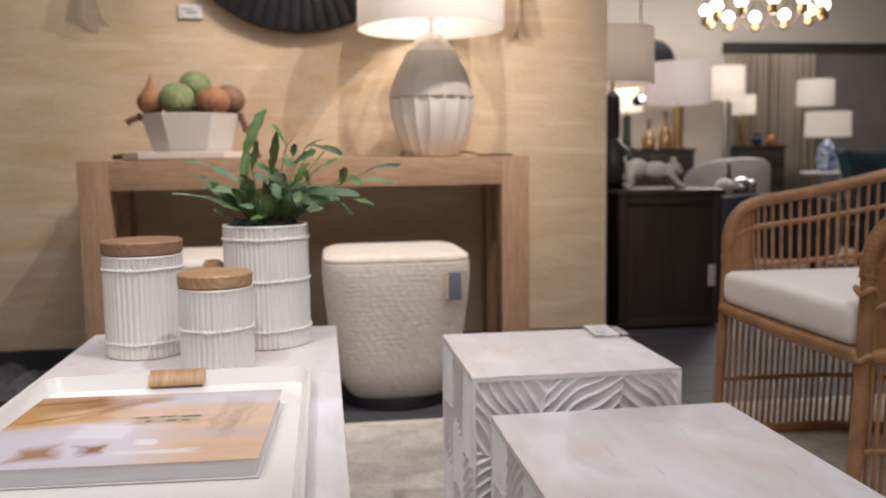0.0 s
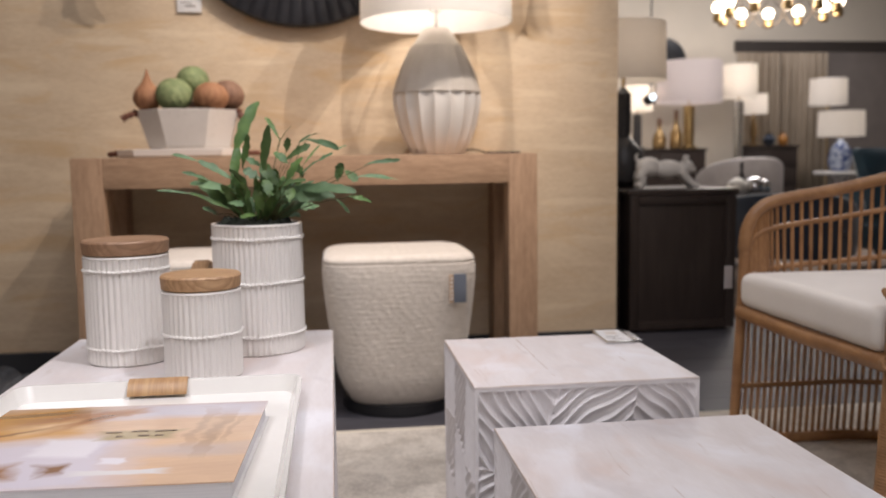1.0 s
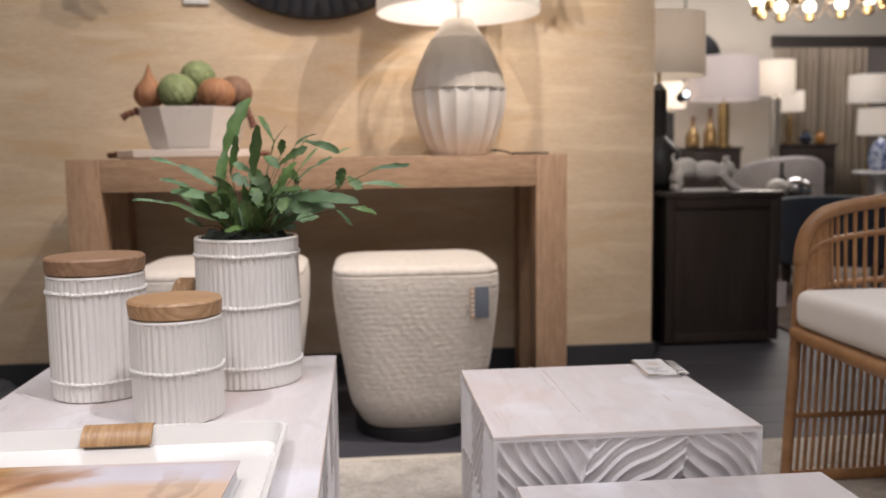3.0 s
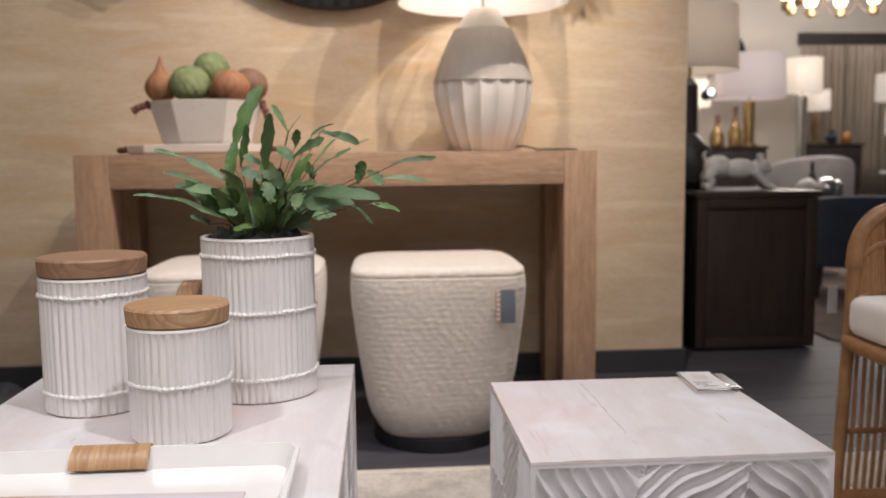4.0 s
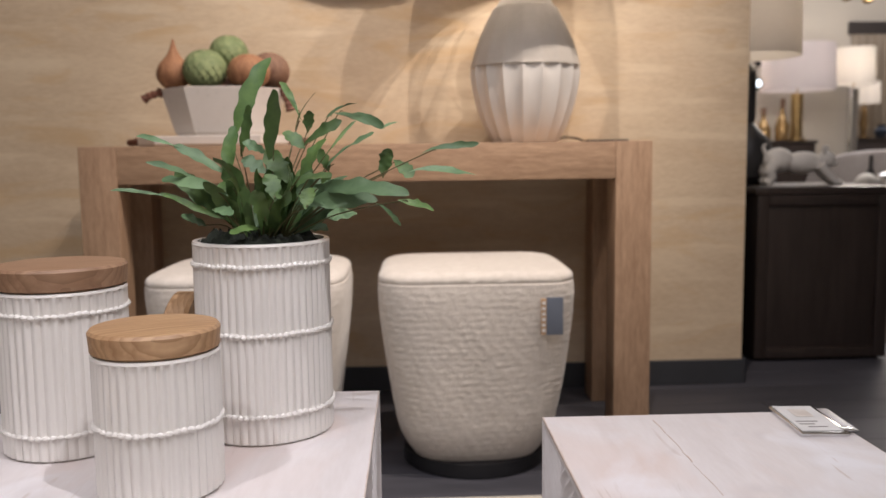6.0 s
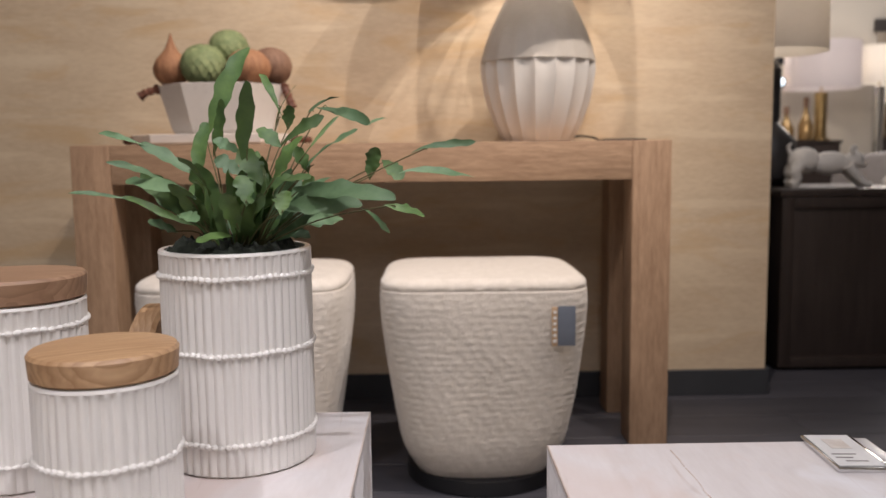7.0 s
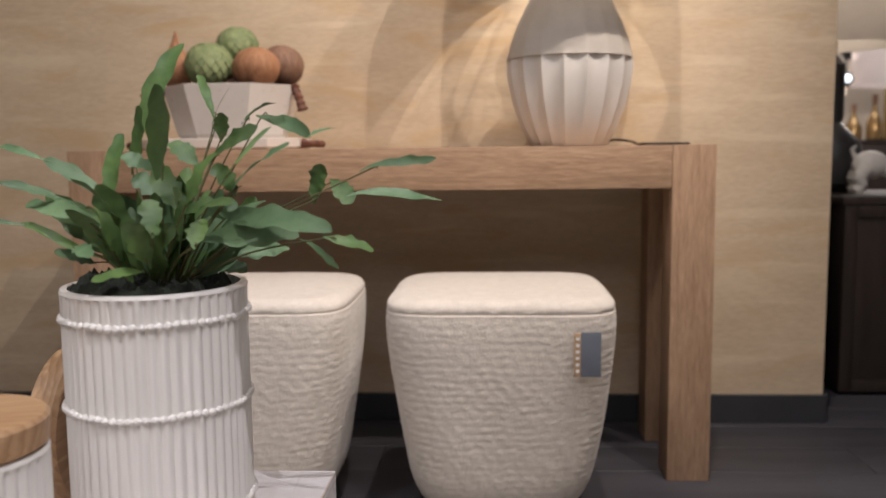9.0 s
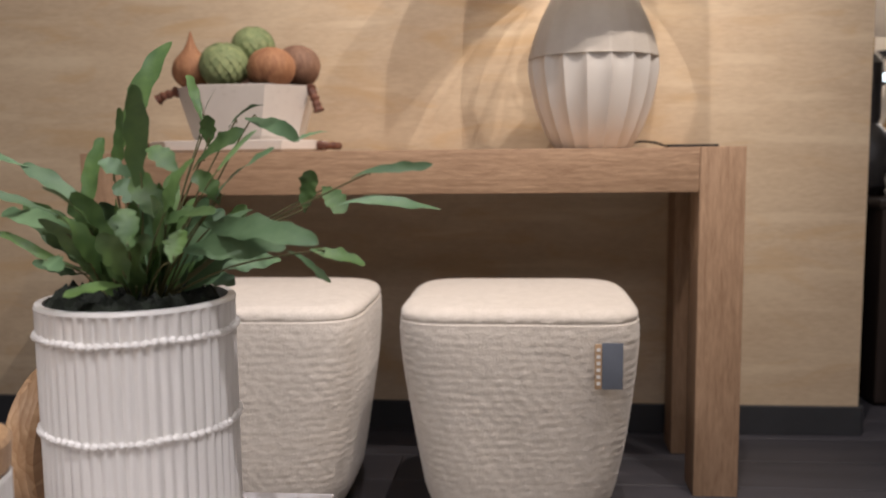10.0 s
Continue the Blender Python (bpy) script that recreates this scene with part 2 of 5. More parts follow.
CHROME = mat("chrome", (0.75, 0.75, 0.75), rough=0.12, metal=1.0, scale=20)
BRUSHED = mat("brushed_steel", (0.38, 0.38, 0.40), (0.30, 0.30, 0.32), rough=0.38, metal=0.8, scale=20)
BRASS = mat("aged_brass", (0.52, 0.38, 0.19), (0.40, 0.28, 0.13), rough=0.32, metal=1.0, scale=14)
DARK_CERAMIC = mat("charcoal_ceramic", (0.045, 0.043, 0.045), (0.03, 0.028, 0.03), rough=0.4, scale=20)
DARK_PORCELAIN = mat("blue_white_porcelain", (0.45, 0.50, 0.60), (0.05, 0.08, 0.22), rough=0.25, scale=14, spread=(0.45, 0.55), coat=0.3)
NAVY = mat("navy_velvet", (0.014, 0.026, 0.05), (0.008, 0.015, 0.03), rough=0.8, scale=8, sheen=0.4)
TEAL = mat("teal_velvet", (0.012, 0.055, 0.085), (0.008, 0.03, 0.05), rough=0.8, scale=8, sheen=0.4)
GREY_SEAT = mat("grey_leather", (0.30, 0.28, 0.28), (0.24, 0.22, 0.22), rough=0.45, scale=8)
CURTAIN = mat("taupe_drapery", (0.40, 0.33, 0.25), (0.32, 0.26, 0.19), rough=0.9, stretch=(6, 6, 1), scale=3)
DARK_WALL = mat("dark_taupe_wall", (0.23, 0.20, 0.18), (0.18, 0.155, 0.14), rough=0.8, scale=3)
BEAM = mat("dark_header", (0.045, 0.036, 0.032), rough=0.6, scale=6)
SHADE_WHITE = shade_mat("white_linen_shade", (0.88, 0.87, 0.86), 0.0, (0.95, 0.93, 0.90))
SHADE_GREY = shade_mat("grey_linen_shade", (0.82, 0.77, 0.70), 0.0, (0.96, 0.90, 0.83))
SHADE_PINK = shade_mat("blush_linen_shade", (0.62, 0.58, 0.58), 0.0, (0.85, 0.80, 0.80))
SHADE_LIT = shade_mat("lit_linen_shade", (0.8, 0.77, 0.72), glow=0.12, warm=(1.0, 0.94, 0.87))
BULB = mat("glowing_globe", (1, 0.9, 0.75), rough=0.4, emit=7.0, emit_col=(1.0, 0.84, 0.62))
COOL_BULB = mat("cool_spot_face", (0.9, 0.95, 1), rough=0.4, emit=2.2, emit_col=(0.75, 0.9, 1.0))
PAPER = mat("white_card", (0.72, 0.71, 0.70), rough=0.7, scale=10)
FADED = mat("faded_print", (0.56, 0.50, 0.45), (0.66, 0.62, 0.58), rough=0.7, scale=60)
INK = mat("grey_print", (0.22, 0.20, 0.19), rough=0.7, scale=10)
PAGES = mat("page_block", (0.74, 0.73, 0.75), (0.64, 0.63, 0.66), rough=0.8, stretch=(1, 1, 60), scale=8)
TAG_BLUE = mat("slate_blue_tag", (0.13, 0.15, 0.19), rough=0.6, scale=10)
TAG_TAN = mat("tan_tag_edge", (0.45, 0.30, 0.18), rough=0.7, scale=40)
def cover_print():
    """Printed photograph: soft-edged fields of peach, orange, lilac and brown laid over one another."""
    m = mat("printed_cover", (0.76, 0.54, 0.37), (0.68, 0.47, 0.33), rough=0.22, scale=9, fine=40, coat=0.3, stretch=(1, 4, 1))
    t = m.node_tree
    n, l = t.nodes, t.links
    b = n["Principled BSDF"]
    colour = b.inputs["Base Color"].links[0].from_socket
    co = n.new("ShaderNodeTexCoord")
    nz = n.new("ShaderNodeTexNoise")
    nz.inputs["Scale"].default_value, nz.inputs["Detail"].default_value = 22, 3
    l.new(co.outputs["Object"], nz.inputs["Vector"])
    warp = n.new("ShaderNodeVectorMath")
    warp.operation = "MULTIPLY_ADD"
    warp.inputs[1].default_value = (0.050, 0.016, 0)
    l.new(nz.outputs["Color"], warp.inputs[0])
    l.new(co.outputs["Object"], warp.inputs[2])

    def field(prev, cx, cy, hx, hy, soft, turn, tone, amount=1.0):
        off = n.new("ShaderNodeVectorMath")
        off.operation = "SUBTRACT"
        off.inputs[1].default_value = (cx + 0.025, cy + 0.008, 0)
        l.new(warp.outputs[0], off.inputs[0])
        rot = n.new("ShaderNodeVectorRotate")
        rot.rotation_type = "Z_AXIS"
        rot.inputs["Angle"].default_value = -turn
        l.new(off.outputs[0], rot.inputs[0])
        div = n.new("ShaderNodeVectorMath")
        div.operation = "DIVIDE"
        div.inputs[1].default_value = (hx, hy, 1)
        l.new(rot.outputs[0], div.inputs[0])
        ab = n.new("ShaderNodeVectorMath")
        ab.operation = "ABSOLUTE"
        l.new(div.outputs[0], ab.inputs[0])
        sep = n.new("ShaderNodeSeparateXYZ")
        l.new(ab.outputs[0], sep.inputs[0])
        top = n.new("ShaderNodeMath")
        top.operation = "MAXIMUM"
        l.new(sep.outputs[0], top.inputs[0])
        l.new(sep.outputs[1], top.inputs[1])
        mr = n.new("ShaderNodeMapRange")
        mr.inputs[1].default_value, mr.inputs[2].default_value, mr.inputs[3].default_value, mr.inputs[4].default_value = 1 - soft, 1 + soft, amount, 0
        l.new(top.outputs[0], mr.inputs[0])
        mx = n.new("ShaderNodeMix")
        mx.data_type = "RGBA"
        mx.inputs[7].default_value = (*tone, 1)
        l.new(mr.outputs[0], mx.inputs[0])
        l.new(prev, mx.inputs[6])
        return mx.outputs[2]

    lilac, white, rust, brown, tan = (0.68, 0.64, 0.71), (0.80, 0.78, 0.83), (0.46, 0.23, 0.12), (0.22, 0.12, 0.08), (0.50, 0.36, 0.26)
    colour = field(colour, 0.085, 0.118, 0.10, 0.030, 0.4, 0, lilac)
    colour = field(colour, -0.09, -0.080, 0.13, 0.085, 0.25, 0.1, lilac)
    colour = field(colour, -0.125, 0.075, 0.065, 0.060, 0.2, 0.25, (0.66, 0.36, 0.12))
    colour = field(colour, -0.085, 0.062, 0.035, 0.020, 0.6, 0.3, (0.84, 0.58, 0.34))
    colour = field(colour, -0.082, 0.098, 0.045, 0.014, 0.7, 0.35, rust)
    colour = field(colour, -0.045, 0.085, 0.045, 0.012, 0.7, 0.75, rust)
    colour = field(colour, -0.118, 0.118, 0.045, 0.006, 0.8, 0.15, brown, 0.7)
    colour = field(colour, -0.125, 0.040, 0.030, 0.004, 0.8, 0.45, brown, 0.7)
    colour = field(colour, -0.018, 0.112, 0.030, 0.010, 0.7, 0.35, rust)
    colour = field(colour, -0.035, 0.095, 0.018, 0.005, 0.7, 0.5, brown, 0.6)
    colour = field(colour, -0.040, -0.022, 0.034, 0.030, 0.2, -0.1, white)
    colour = field(colour, 0.034, 0.018, 0.046, 0.017, 0.25, 0, (0.50, 0.41, 0.26))
    colour = field(colour, 0.10, -0.045, 0.065, 0.018, 0.6, 0, (0.62, 0.53, 0.51), 0.8)
    colour = field(colour, 0.102, 0.040, 0.006, 0.060, 0.6, 0, tan, 0.8)
    colour = field(colour, 0.122, 0.020, 0.008, 0.065, 0.6, 0, tan, 0.9)
    colour = field(colour, 0.143, 0.030, 0.005, 0.040, 0.6, 0, tan, 0.6)
    colour = field(colour, 0.030, -0.072, 0.012, 0.010, 0.3, 0, white)
    colour = field(colour, 0.045, -0.110, 0.048, 0.007, 0.3, 0, (0.76, 0.74, 0.74))
    colour = field(colour, -0.093, -0.100, 0.022, 0.022, 0.5, 0.2, (0.38, 0.22, 0.13))
    colour = field(colour, -0.034, -0.094, 0.012, 0.016, 0.5, 0.2, (0.28, 0.16, 0.10))
    l.new(colour, b.inputs["Base Color"])
    return m


COVER = cover_print()
COVER_BROWN = mat("printed_cover_brown", (0.24, 0.17, 0.11), (0.14, 0.10, 0.07), rough=0.3, scale=20, coat=0.3)
BAMBOO = mat("bamboo_wrap", (0.52, 0.325, 0.16), (0.34, 0.18, 0.078), rough=0.4, stretch=(24, 1.2, 1.2), scale=5, fine=20, coat=0.2)
TWIG = mat("brown_leather_cord", (0.15, 0.055, 0.03), (0.09, 0.03, 0.018), rough=0.6, scale=60, bump=0.4)
FIG = mat("dried_gourd_brown", (0.40, 0.20, 0.10), (0.23, 0.10, 0.05), rough=0.75, stretch=(5, 5, 1.4), scale=11, fine=45, fine_mix=0.45, distort=0.8, bump=0.5)
FIG_DARK = mat("dark_dried_gourd", (0.27, 0.155, 0.10), (0.14, 0.07, 0.045), rough=0.75, stretch=(5, 5, 1.4), scale=11, fine=45, fine_mix=0.45, distort=0.8, bump=0.5)
ARTICHOKE = mat("green_artichoke", (0.27, 0.31, 0.145), (0.17, 0.225, 0.10), rough=0.75, scale=45, fine=150, bump=0.6, vary=0.10)
GREYTHROW = mat("grey_woven_throw", (0.10, 0.105, 0.115), (0.045, 0.047, 0.052), rough=0.95, scale=30, fine=150, bump=0.4)
SCULPT = mat("white_plaster", (0.74, 0.71, 0.67), rough=0.6, scale=20)
MERCURY = mat("silvered_glass", (0.7, 0.7, 0.72), rough=0.1, metal=1.0, scale=20)
GOLD_GLASS = mat("amber_bottle_glass", (0.40, 0.26, 0.12), (0.25, 0.15, 0.06), rough=0.15, metal=0.6, scale=20)
BRANCH = mat("brown_metal_twig", (0.20, 0.14, 0.09), (0.12, 0.08, 0.05), rough=0.5, metal=0.5, scale=20)


# ---- builders ----
def thing(name, at, label, category, group="", kind="", rz=0.0):
    ob = new(name)
    ob.empty_display_size = 0.05
    ob.matrix_basis = pose(*at, 0, 0, rz)
    return tagged(ob, label, category, group, kind)


def part(name, bm, material, parent=None, label="", smooth=True, at=None):
    me = bpy.data.meshes.new(name)
    bm.to_mesh(me)
    bm.free()
    if smooth:
        me.shade_smooth()
        me.set_sharp_from_angle(angle=radians(38))
    me.materials.append(material)
    ob = new(name, me)
    if parent is not None:
        ob.parent = parent
    if at is not None:
        ob.location = at
    if label:
        ob["label"] = label
    return ob


def structure(name, bm, material, label, smooth=False):
    return tagged(part(name, bm, material, None, "", smooth), label, name.split("_")[0], kind="structure")


def box(x0, x1, y0, y1, z0, z1, bevel=0.0, seg=2, bm=None):
    bm = bm or bmesh.new()
    r = bmesh.ops.create_cube(bm, size=1.0)
    for v in r["verts"]:
        v.co = ((x0 + x1) / 2 + v.co.x * (x1 - x0), (y0 + y1) / 2 + v.co.y * (y1 - y0), (z0 + z1) / 2 + v.co.z * (z1 - z0))
    if bevel:
        es = list({e for v in r["verts"] for e in v.link_edges})
        bmesh.ops.bevel(bm, geom=es, offset=bevel, segments=seg, profile=0.6, affect="EDGES")
    return bm


def quads(bm, grid, close_u=False, close_v=False):
    nu, nv = len(grid), len(grid[0])
    for i in range(nu if close_u else nu - 1):
        for j in range(nv if close_v else nv - 1):
            a, b = grid[i][j], grid[(i + 1) % nu][j]
            c, d = grid[(i + 1) % nu][(j + 1) % nv], grid[i][(j + 1) % nv]
            bm.faces.new((a, b, c, d))


def lathe(profile, seg=48, ripple=None, caps=True, bm=None, at=(0, 0)):
    """A turned form from (radius, height) pairs; ripple(angle, k) adds to the radius of the k-th ring."""
    bm = bm or bmesh.new()
    rings = []
    for k, (r, z) in enumerate(profile):
        ring = []
        for i in range(seg):
            a = 2 * math.pi * i / seg
            rr = r + (ripple(a, k) if ripple else 0)
            ring.append(bm.verts.new((at[0] + rr * math.cos(a), at[1] + rr * math.sin(a), z)))
        rings.append(ring)
    for k in range(len(rings) - 1):
        for i in range(seg):
            j = (i + 1) % seg
            bm.faces.new((rings[k][i], rings[k][j], rings[k + 1][j], rings[k + 1][i]))
    if caps:
        bm.faces.new(list(reversed(rings[0])))
        bm.faces.new(rings[-1])
    return bm


def tube(points, radius, seg=8, bm=None, ripple=None, caps=True):
    """A round bar along a smooth line; radius a number or a function of 0..1."""
    bm = bm or bmesh.new()
    pts = [Vector(p) for p in points]
    rings = []
    up = Vector((0.13, 0.37, 0.92)).normalized()
    for k, p in enumerate(pts):
        d = (pts[min(k + 1, len(pts) - 1)] - pts[max(k - 1, 0)]).normalized()
        side = d.cross(up)
        if side.length < 0.05:
            side = d.cross(Vector((1, 0, 0)))
        side.normalize()
        top = side.cross(d)
        s = k / (len(pts) - 1)
        r = radius(s) if callable(radius) else radius
        if ripple:
            r += ripple(s)
        rings.append([bm.verts.new(p + (side * math.cos(a) + top * math.sin(a)) * r) for a in (2 * math.pi * i / seg for i in range(seg))])
    for k in range(len(rings) - 1):
        for i in range(seg):
            j = (i + 1) % seg
            bm.faces.new((rings[k][i], rings[k][j], rings[k + 1][j], rings[k + 1][i]))
    if caps:
        bm.faces.new(list(reversed(rings[0])))
        bm.faces.new(rings[-1])
    return bm


def spline(pts, n=24):
    """Catmull-Rom through the points."""
    p = [Vector(q) for q in pts]
    p = [2 * p[0] - p[1]] + p + [2 * p[-1] - p[-2]]
    out = []
    m = len(p) - 3
    for k in range(n + 1):
        u = k / n * m
        i = min(int(u), m - 1)
        t = u - i
        a, b, c, d = p[i:i + 4]
        out.append(0.5 * ((2 * b) + (c - a) * t + (2 * a - 5 * b + 4 * c - d) * t * t + (3 * b - a - 3 * c + d) * t ** 3))
    return out


def ball(r, at=(0, 0, 0), scale=(1, 1, 1), seg=20, rough=0.0, freq=6.0, bm=None):
    bm = bm or bmesh.new()
    res = bmesh.ops.create_uvsphere(bm, u_segments=seg, v_segments=max(seg * 2 // 3, 6), radius=1.0)
    for v in res["verts"]:
        k = r * (1 + rough * noise.noise(v.co * freq))
        v.co = Vector((v.co.x * k * scale[0], v.co.y * k * scale[1], v.co.z * k * scale[2])) + Vector(at)
    return bm


def pillow(w, d, h, seg=18):
    """A soft cushion, thickest in its middle, with full rounded edges."""
    bm = bmesh.new()
    top, bottom = [], []
    for i in range(seg + 1):
        ru, rl = [], []
        for j in range(seg + 1):
            u, v = 2 * i / seg - 1, 2 * j / seg - 1
            e = max(1 - abs(u) ** 6, 0) * max(1 - abs(v) ** 6, 0)
            x, y = u * w / 2 * (1 - 0.03 * (1 - abs(v))), v * d / 2 * (1 - 0.03 * (1 - abs(u)))
            z = h / 2 * e ** 0.4 * (1 + 0.1 * (1 - u * u) * (1 - v * v)) + 0.003 * noise.noise(Vector((x * 9, y * 9, 1)))
            edge = i in (0, seg) or j in (0, seg)
            a = bm.verts.new((x, y, 0 if edge else z))
            ru.append(a)
            rl.append(a if edge else bm.verts.new((x, y, -z * 0.9)))
        top.append(ru)
        bottom.append(rl)
    quads(bm, top)
    for i in range(seg):
        for j in range(seg):
            f = (bottom[i][j], bottom[i][j + 1], bottom[i + 1][j + 1], bottom[i + 1][j])
            bm.faces.new(f)
    return bm


# ---- the room ----
structure("wall_feature", box(-3.2, 1.205, 3.36, 3.50, 0, 3.3), WALLPAPER, "feature wall in pale travertine-look wallcovering")
structure("wall_west", box(-3.35, -3.2, -3.0, 3.5, 0, 3.3), CREAM_WALL, "plain cream plaster wall")
structure("wall_south", box(-3.35, 9.65, -3.15, -3.0, 0, 3.3), CREAM_WALL, "plain cream plaster wall")
structure("wall_east", box(9.5, 9.65, -3.0, 13.1, 0, 3.3), CREAM_WALL, "plain cream plaster wall")
structure("wall_inner", box(1.055, 1.20, 3.503, 10.0, 0, 3.3), CREAM_WALL, "cream plaster return wall behind the feature wall")
structure("wall_north", box(1.2, 4.90, 9.85, 10.0, 0, 3.3), CREAM_WALL, "cream plaster wall of the far showroom")
structure("wall_over_opening", box(4.90, 9.5, 9.85, 10.0, 2.15, 3.3), CREAM_WALL, "cream plaster wall above the wide opening")
structure("wall_far", box(4.9, 9.5, 13.0, 13.1, 0, 3.3), DARK_WALL, "dark taupe wall at the end of the back room")
structure("wall_far_side", box(4.78, 4.90, 10.003, 13.1, 0, 3.3), DARK_WALL, "dark taupe side wall of the back room")
structure("ceiling", box(-3.35, 9.65, -3.15, 13.1, 3.303, 3.4), WHITE_CEILING, "off-white painted ceiling")
structure("trim_header", box(4.86, 9.5, 9.80, 9.848, 2.03, 2.16, 0.006), BEAM, "dark header trim over the wide opening")
structure("baseboard", box(-3.2, 1.212, 3.345, 3.358, 0.0, 0.082, 0.003), SLATE_BASE, "slate-grey vinyl baseboard")
structure("baseboard_end", box(1.208, 1.221, 3.36, 3.50, 0.0, 0.082, 0.003), SLATE_BASE, "slate-grey vinyl baseboard at the wall end")

# ---- console table ----
con = thing("console_table", (0, 3.08, 0), "weathered oak waterfall console table with thick square legs", "console table")
part("tabletop", box(-0.6625, 0.6615, -0.189, 0.261, 0.70, 0.7995, 0.002), OAK_H, con)
for sx in (-1, 1):
    x0 = -0.763 if sx < 0 else 0.662
    part("leg", box(x0, x0 + 0.10, -0.19, -0.09, 0.0, 0.80, 0.003), OAK_V, con)
    part("leg", box(x0, x0 + 0.10, 0.095, 0.195, 0.0, 0.80, 0.003), OAK_V, con)
    part("end_rail", box(x0 + 0.001, x0 + 0.099, -0.0895, 0.0945, 0.70, 0.7992, 0.005), OAK_V, con)
    part("end_block", box(x0 + 0.001, x0 + 0.099, 0.1955, 0.261, 0.70, 0.7992, 0.005), OAK_V, con)


# ---- table lamp with pleated body ----
def table_lamp():
    ob = thing("table_lamp", (0.444, 3.085, 0.80), "pleated ivory ceramic table lamp with a white drum shade, switched on", "table lamp")
    n = 18
    prof = [(0.090, 0.0), (0.098, 0.006), (0.121, 0.05), (0.140, 0.10), (0.152, 0.15), (0.158, 0.19), (0.157, 0.214)]
    part("lower_body", lathe(prof, n * 8, lambda a, k: -0.010 * abs(math.sin(n * a / 2)) ** 0.8 * (0.5 + 0.12 * k)), GLAZE, ob, "matt ivory fluted lower body")
    prof = [(0.158, 0.215), (0.156, 0.222), (0.146, 0.26), (0.131, 0.30), (0.112, 0.34), (0.092, 0.378)]
    part("upper_body", lathe(prof, n * 8, lambda a, k: -0.004 * abs(math.sin(n * a / 2)) * (1.0 - 0.15 * k)), GLAZE_RAW, ob, "greyer faceted shoulder")
    part("neck", lathe([(0.092, 0.379), (0.082, 0.386), (0.060, 0.42), (0.048, 0.438), (0.040, 0.443)], 48), GLAZE_RAW, ob)
    part("stem", lathe([(0.006, 0.443), (0.006, 0.52), (0.016, 0.522), (0.016, 0.565), (0.004, 0.567)], 16), CHROME, ob)
    part("bulb", ball(0.03, (0, 0, 0.60), (1, 1, 1.25), 16), BULB, ob)
    for k in range(3):
        a = 2 * math.pi * k / 3 + 0.5
        part("spider_arm", tube([(0.008 * math.cos(a), 0.010 * math.sin(a), 0.735), (0.258 * math.cos(a), 0.258 * math.sin(a), 0.745)], 0.0025, 6), CHROME, ob)
    loop = [(0.050 * math.sin(a), 0, 0.602 - 0.105 * math.cos(a)) for a in (2 * math.pi * i / 36 for i in range(37))]
    part("harp", tube(loop, 0.0022, 6), CHROME, ob)
    part("finial", lathe([(0.010, 0.7375), (0.010, 0.750), (0.005, 0.758), (0.007, 0.768), (0.003, 0.775)], 12), CHROME, ob)
    bm = lathe([(0.2655, 0.462), (0.268, 0.462), (0.268, 0.468), (0.262, 0.77), (0.2595, 0.77), (0.2655, 0.468), (0.2655, 0.462)], 64, None, False)
    part("shade", bm, SHADE_WHITE, ob)
    part("cord", tube(spline([(0.08, 0.03, 0.004), (0.12, 0.05, 0.016), (0.16, 0.04, 0.012), (0.19, 0.09, 0.004), (0.21, 0.16, 0.004)], 18), 0.003, 6), BLACK, ob)
    return ob


table_lamp()
point(0.444, 3.085, 1.43, 4.2, 0.035, (1.0, 0.88, 0.74))

part_dark = thing("socket_strip", (0.66, 3.12, 0.80), "flat black power strip lying on the oak console", "power strip")
part("body", box(-0.03, 0.09, -0.02, 0.03, 0, 0.008, 0.002), BLACK, part_dark)


# ---- bowl of dried gourds on a tray ----
def octagon(w, d, c):
    return [(w - c, -d), (w, -d + c), (w, d - c), (w - c, d), (-w + c, d), (-w, d - c), (-w, -d + c), (-w + c, -d)]


def octa_loft(rings, bm=None):
    bm = bm or bmesh.new()
    loops = [[bm.verts.new((x, y, z)) for x, y in octagon(w, d, c)] for w, d, c, z in rings]
    quads(bm, [list(r) for r in zip(*loops)], close_u=True)
    bm.faces.new(list(reversed(loops[0])))
    bm.faces.new(loops[-1])
    bmesh.ops.recalc_face_normals(bm, faces=bm.faces[:])
    return bm


def knotted_cord(bm, pts, r=0.009):
    p = spline(pts, 26)
    return tube(p, lambda s: r * (0.75 + 0.35 * abs(math.sin(s * 14))) * (1.25 if s < 0.12 or s > 0.88 else 1), 8, bm)


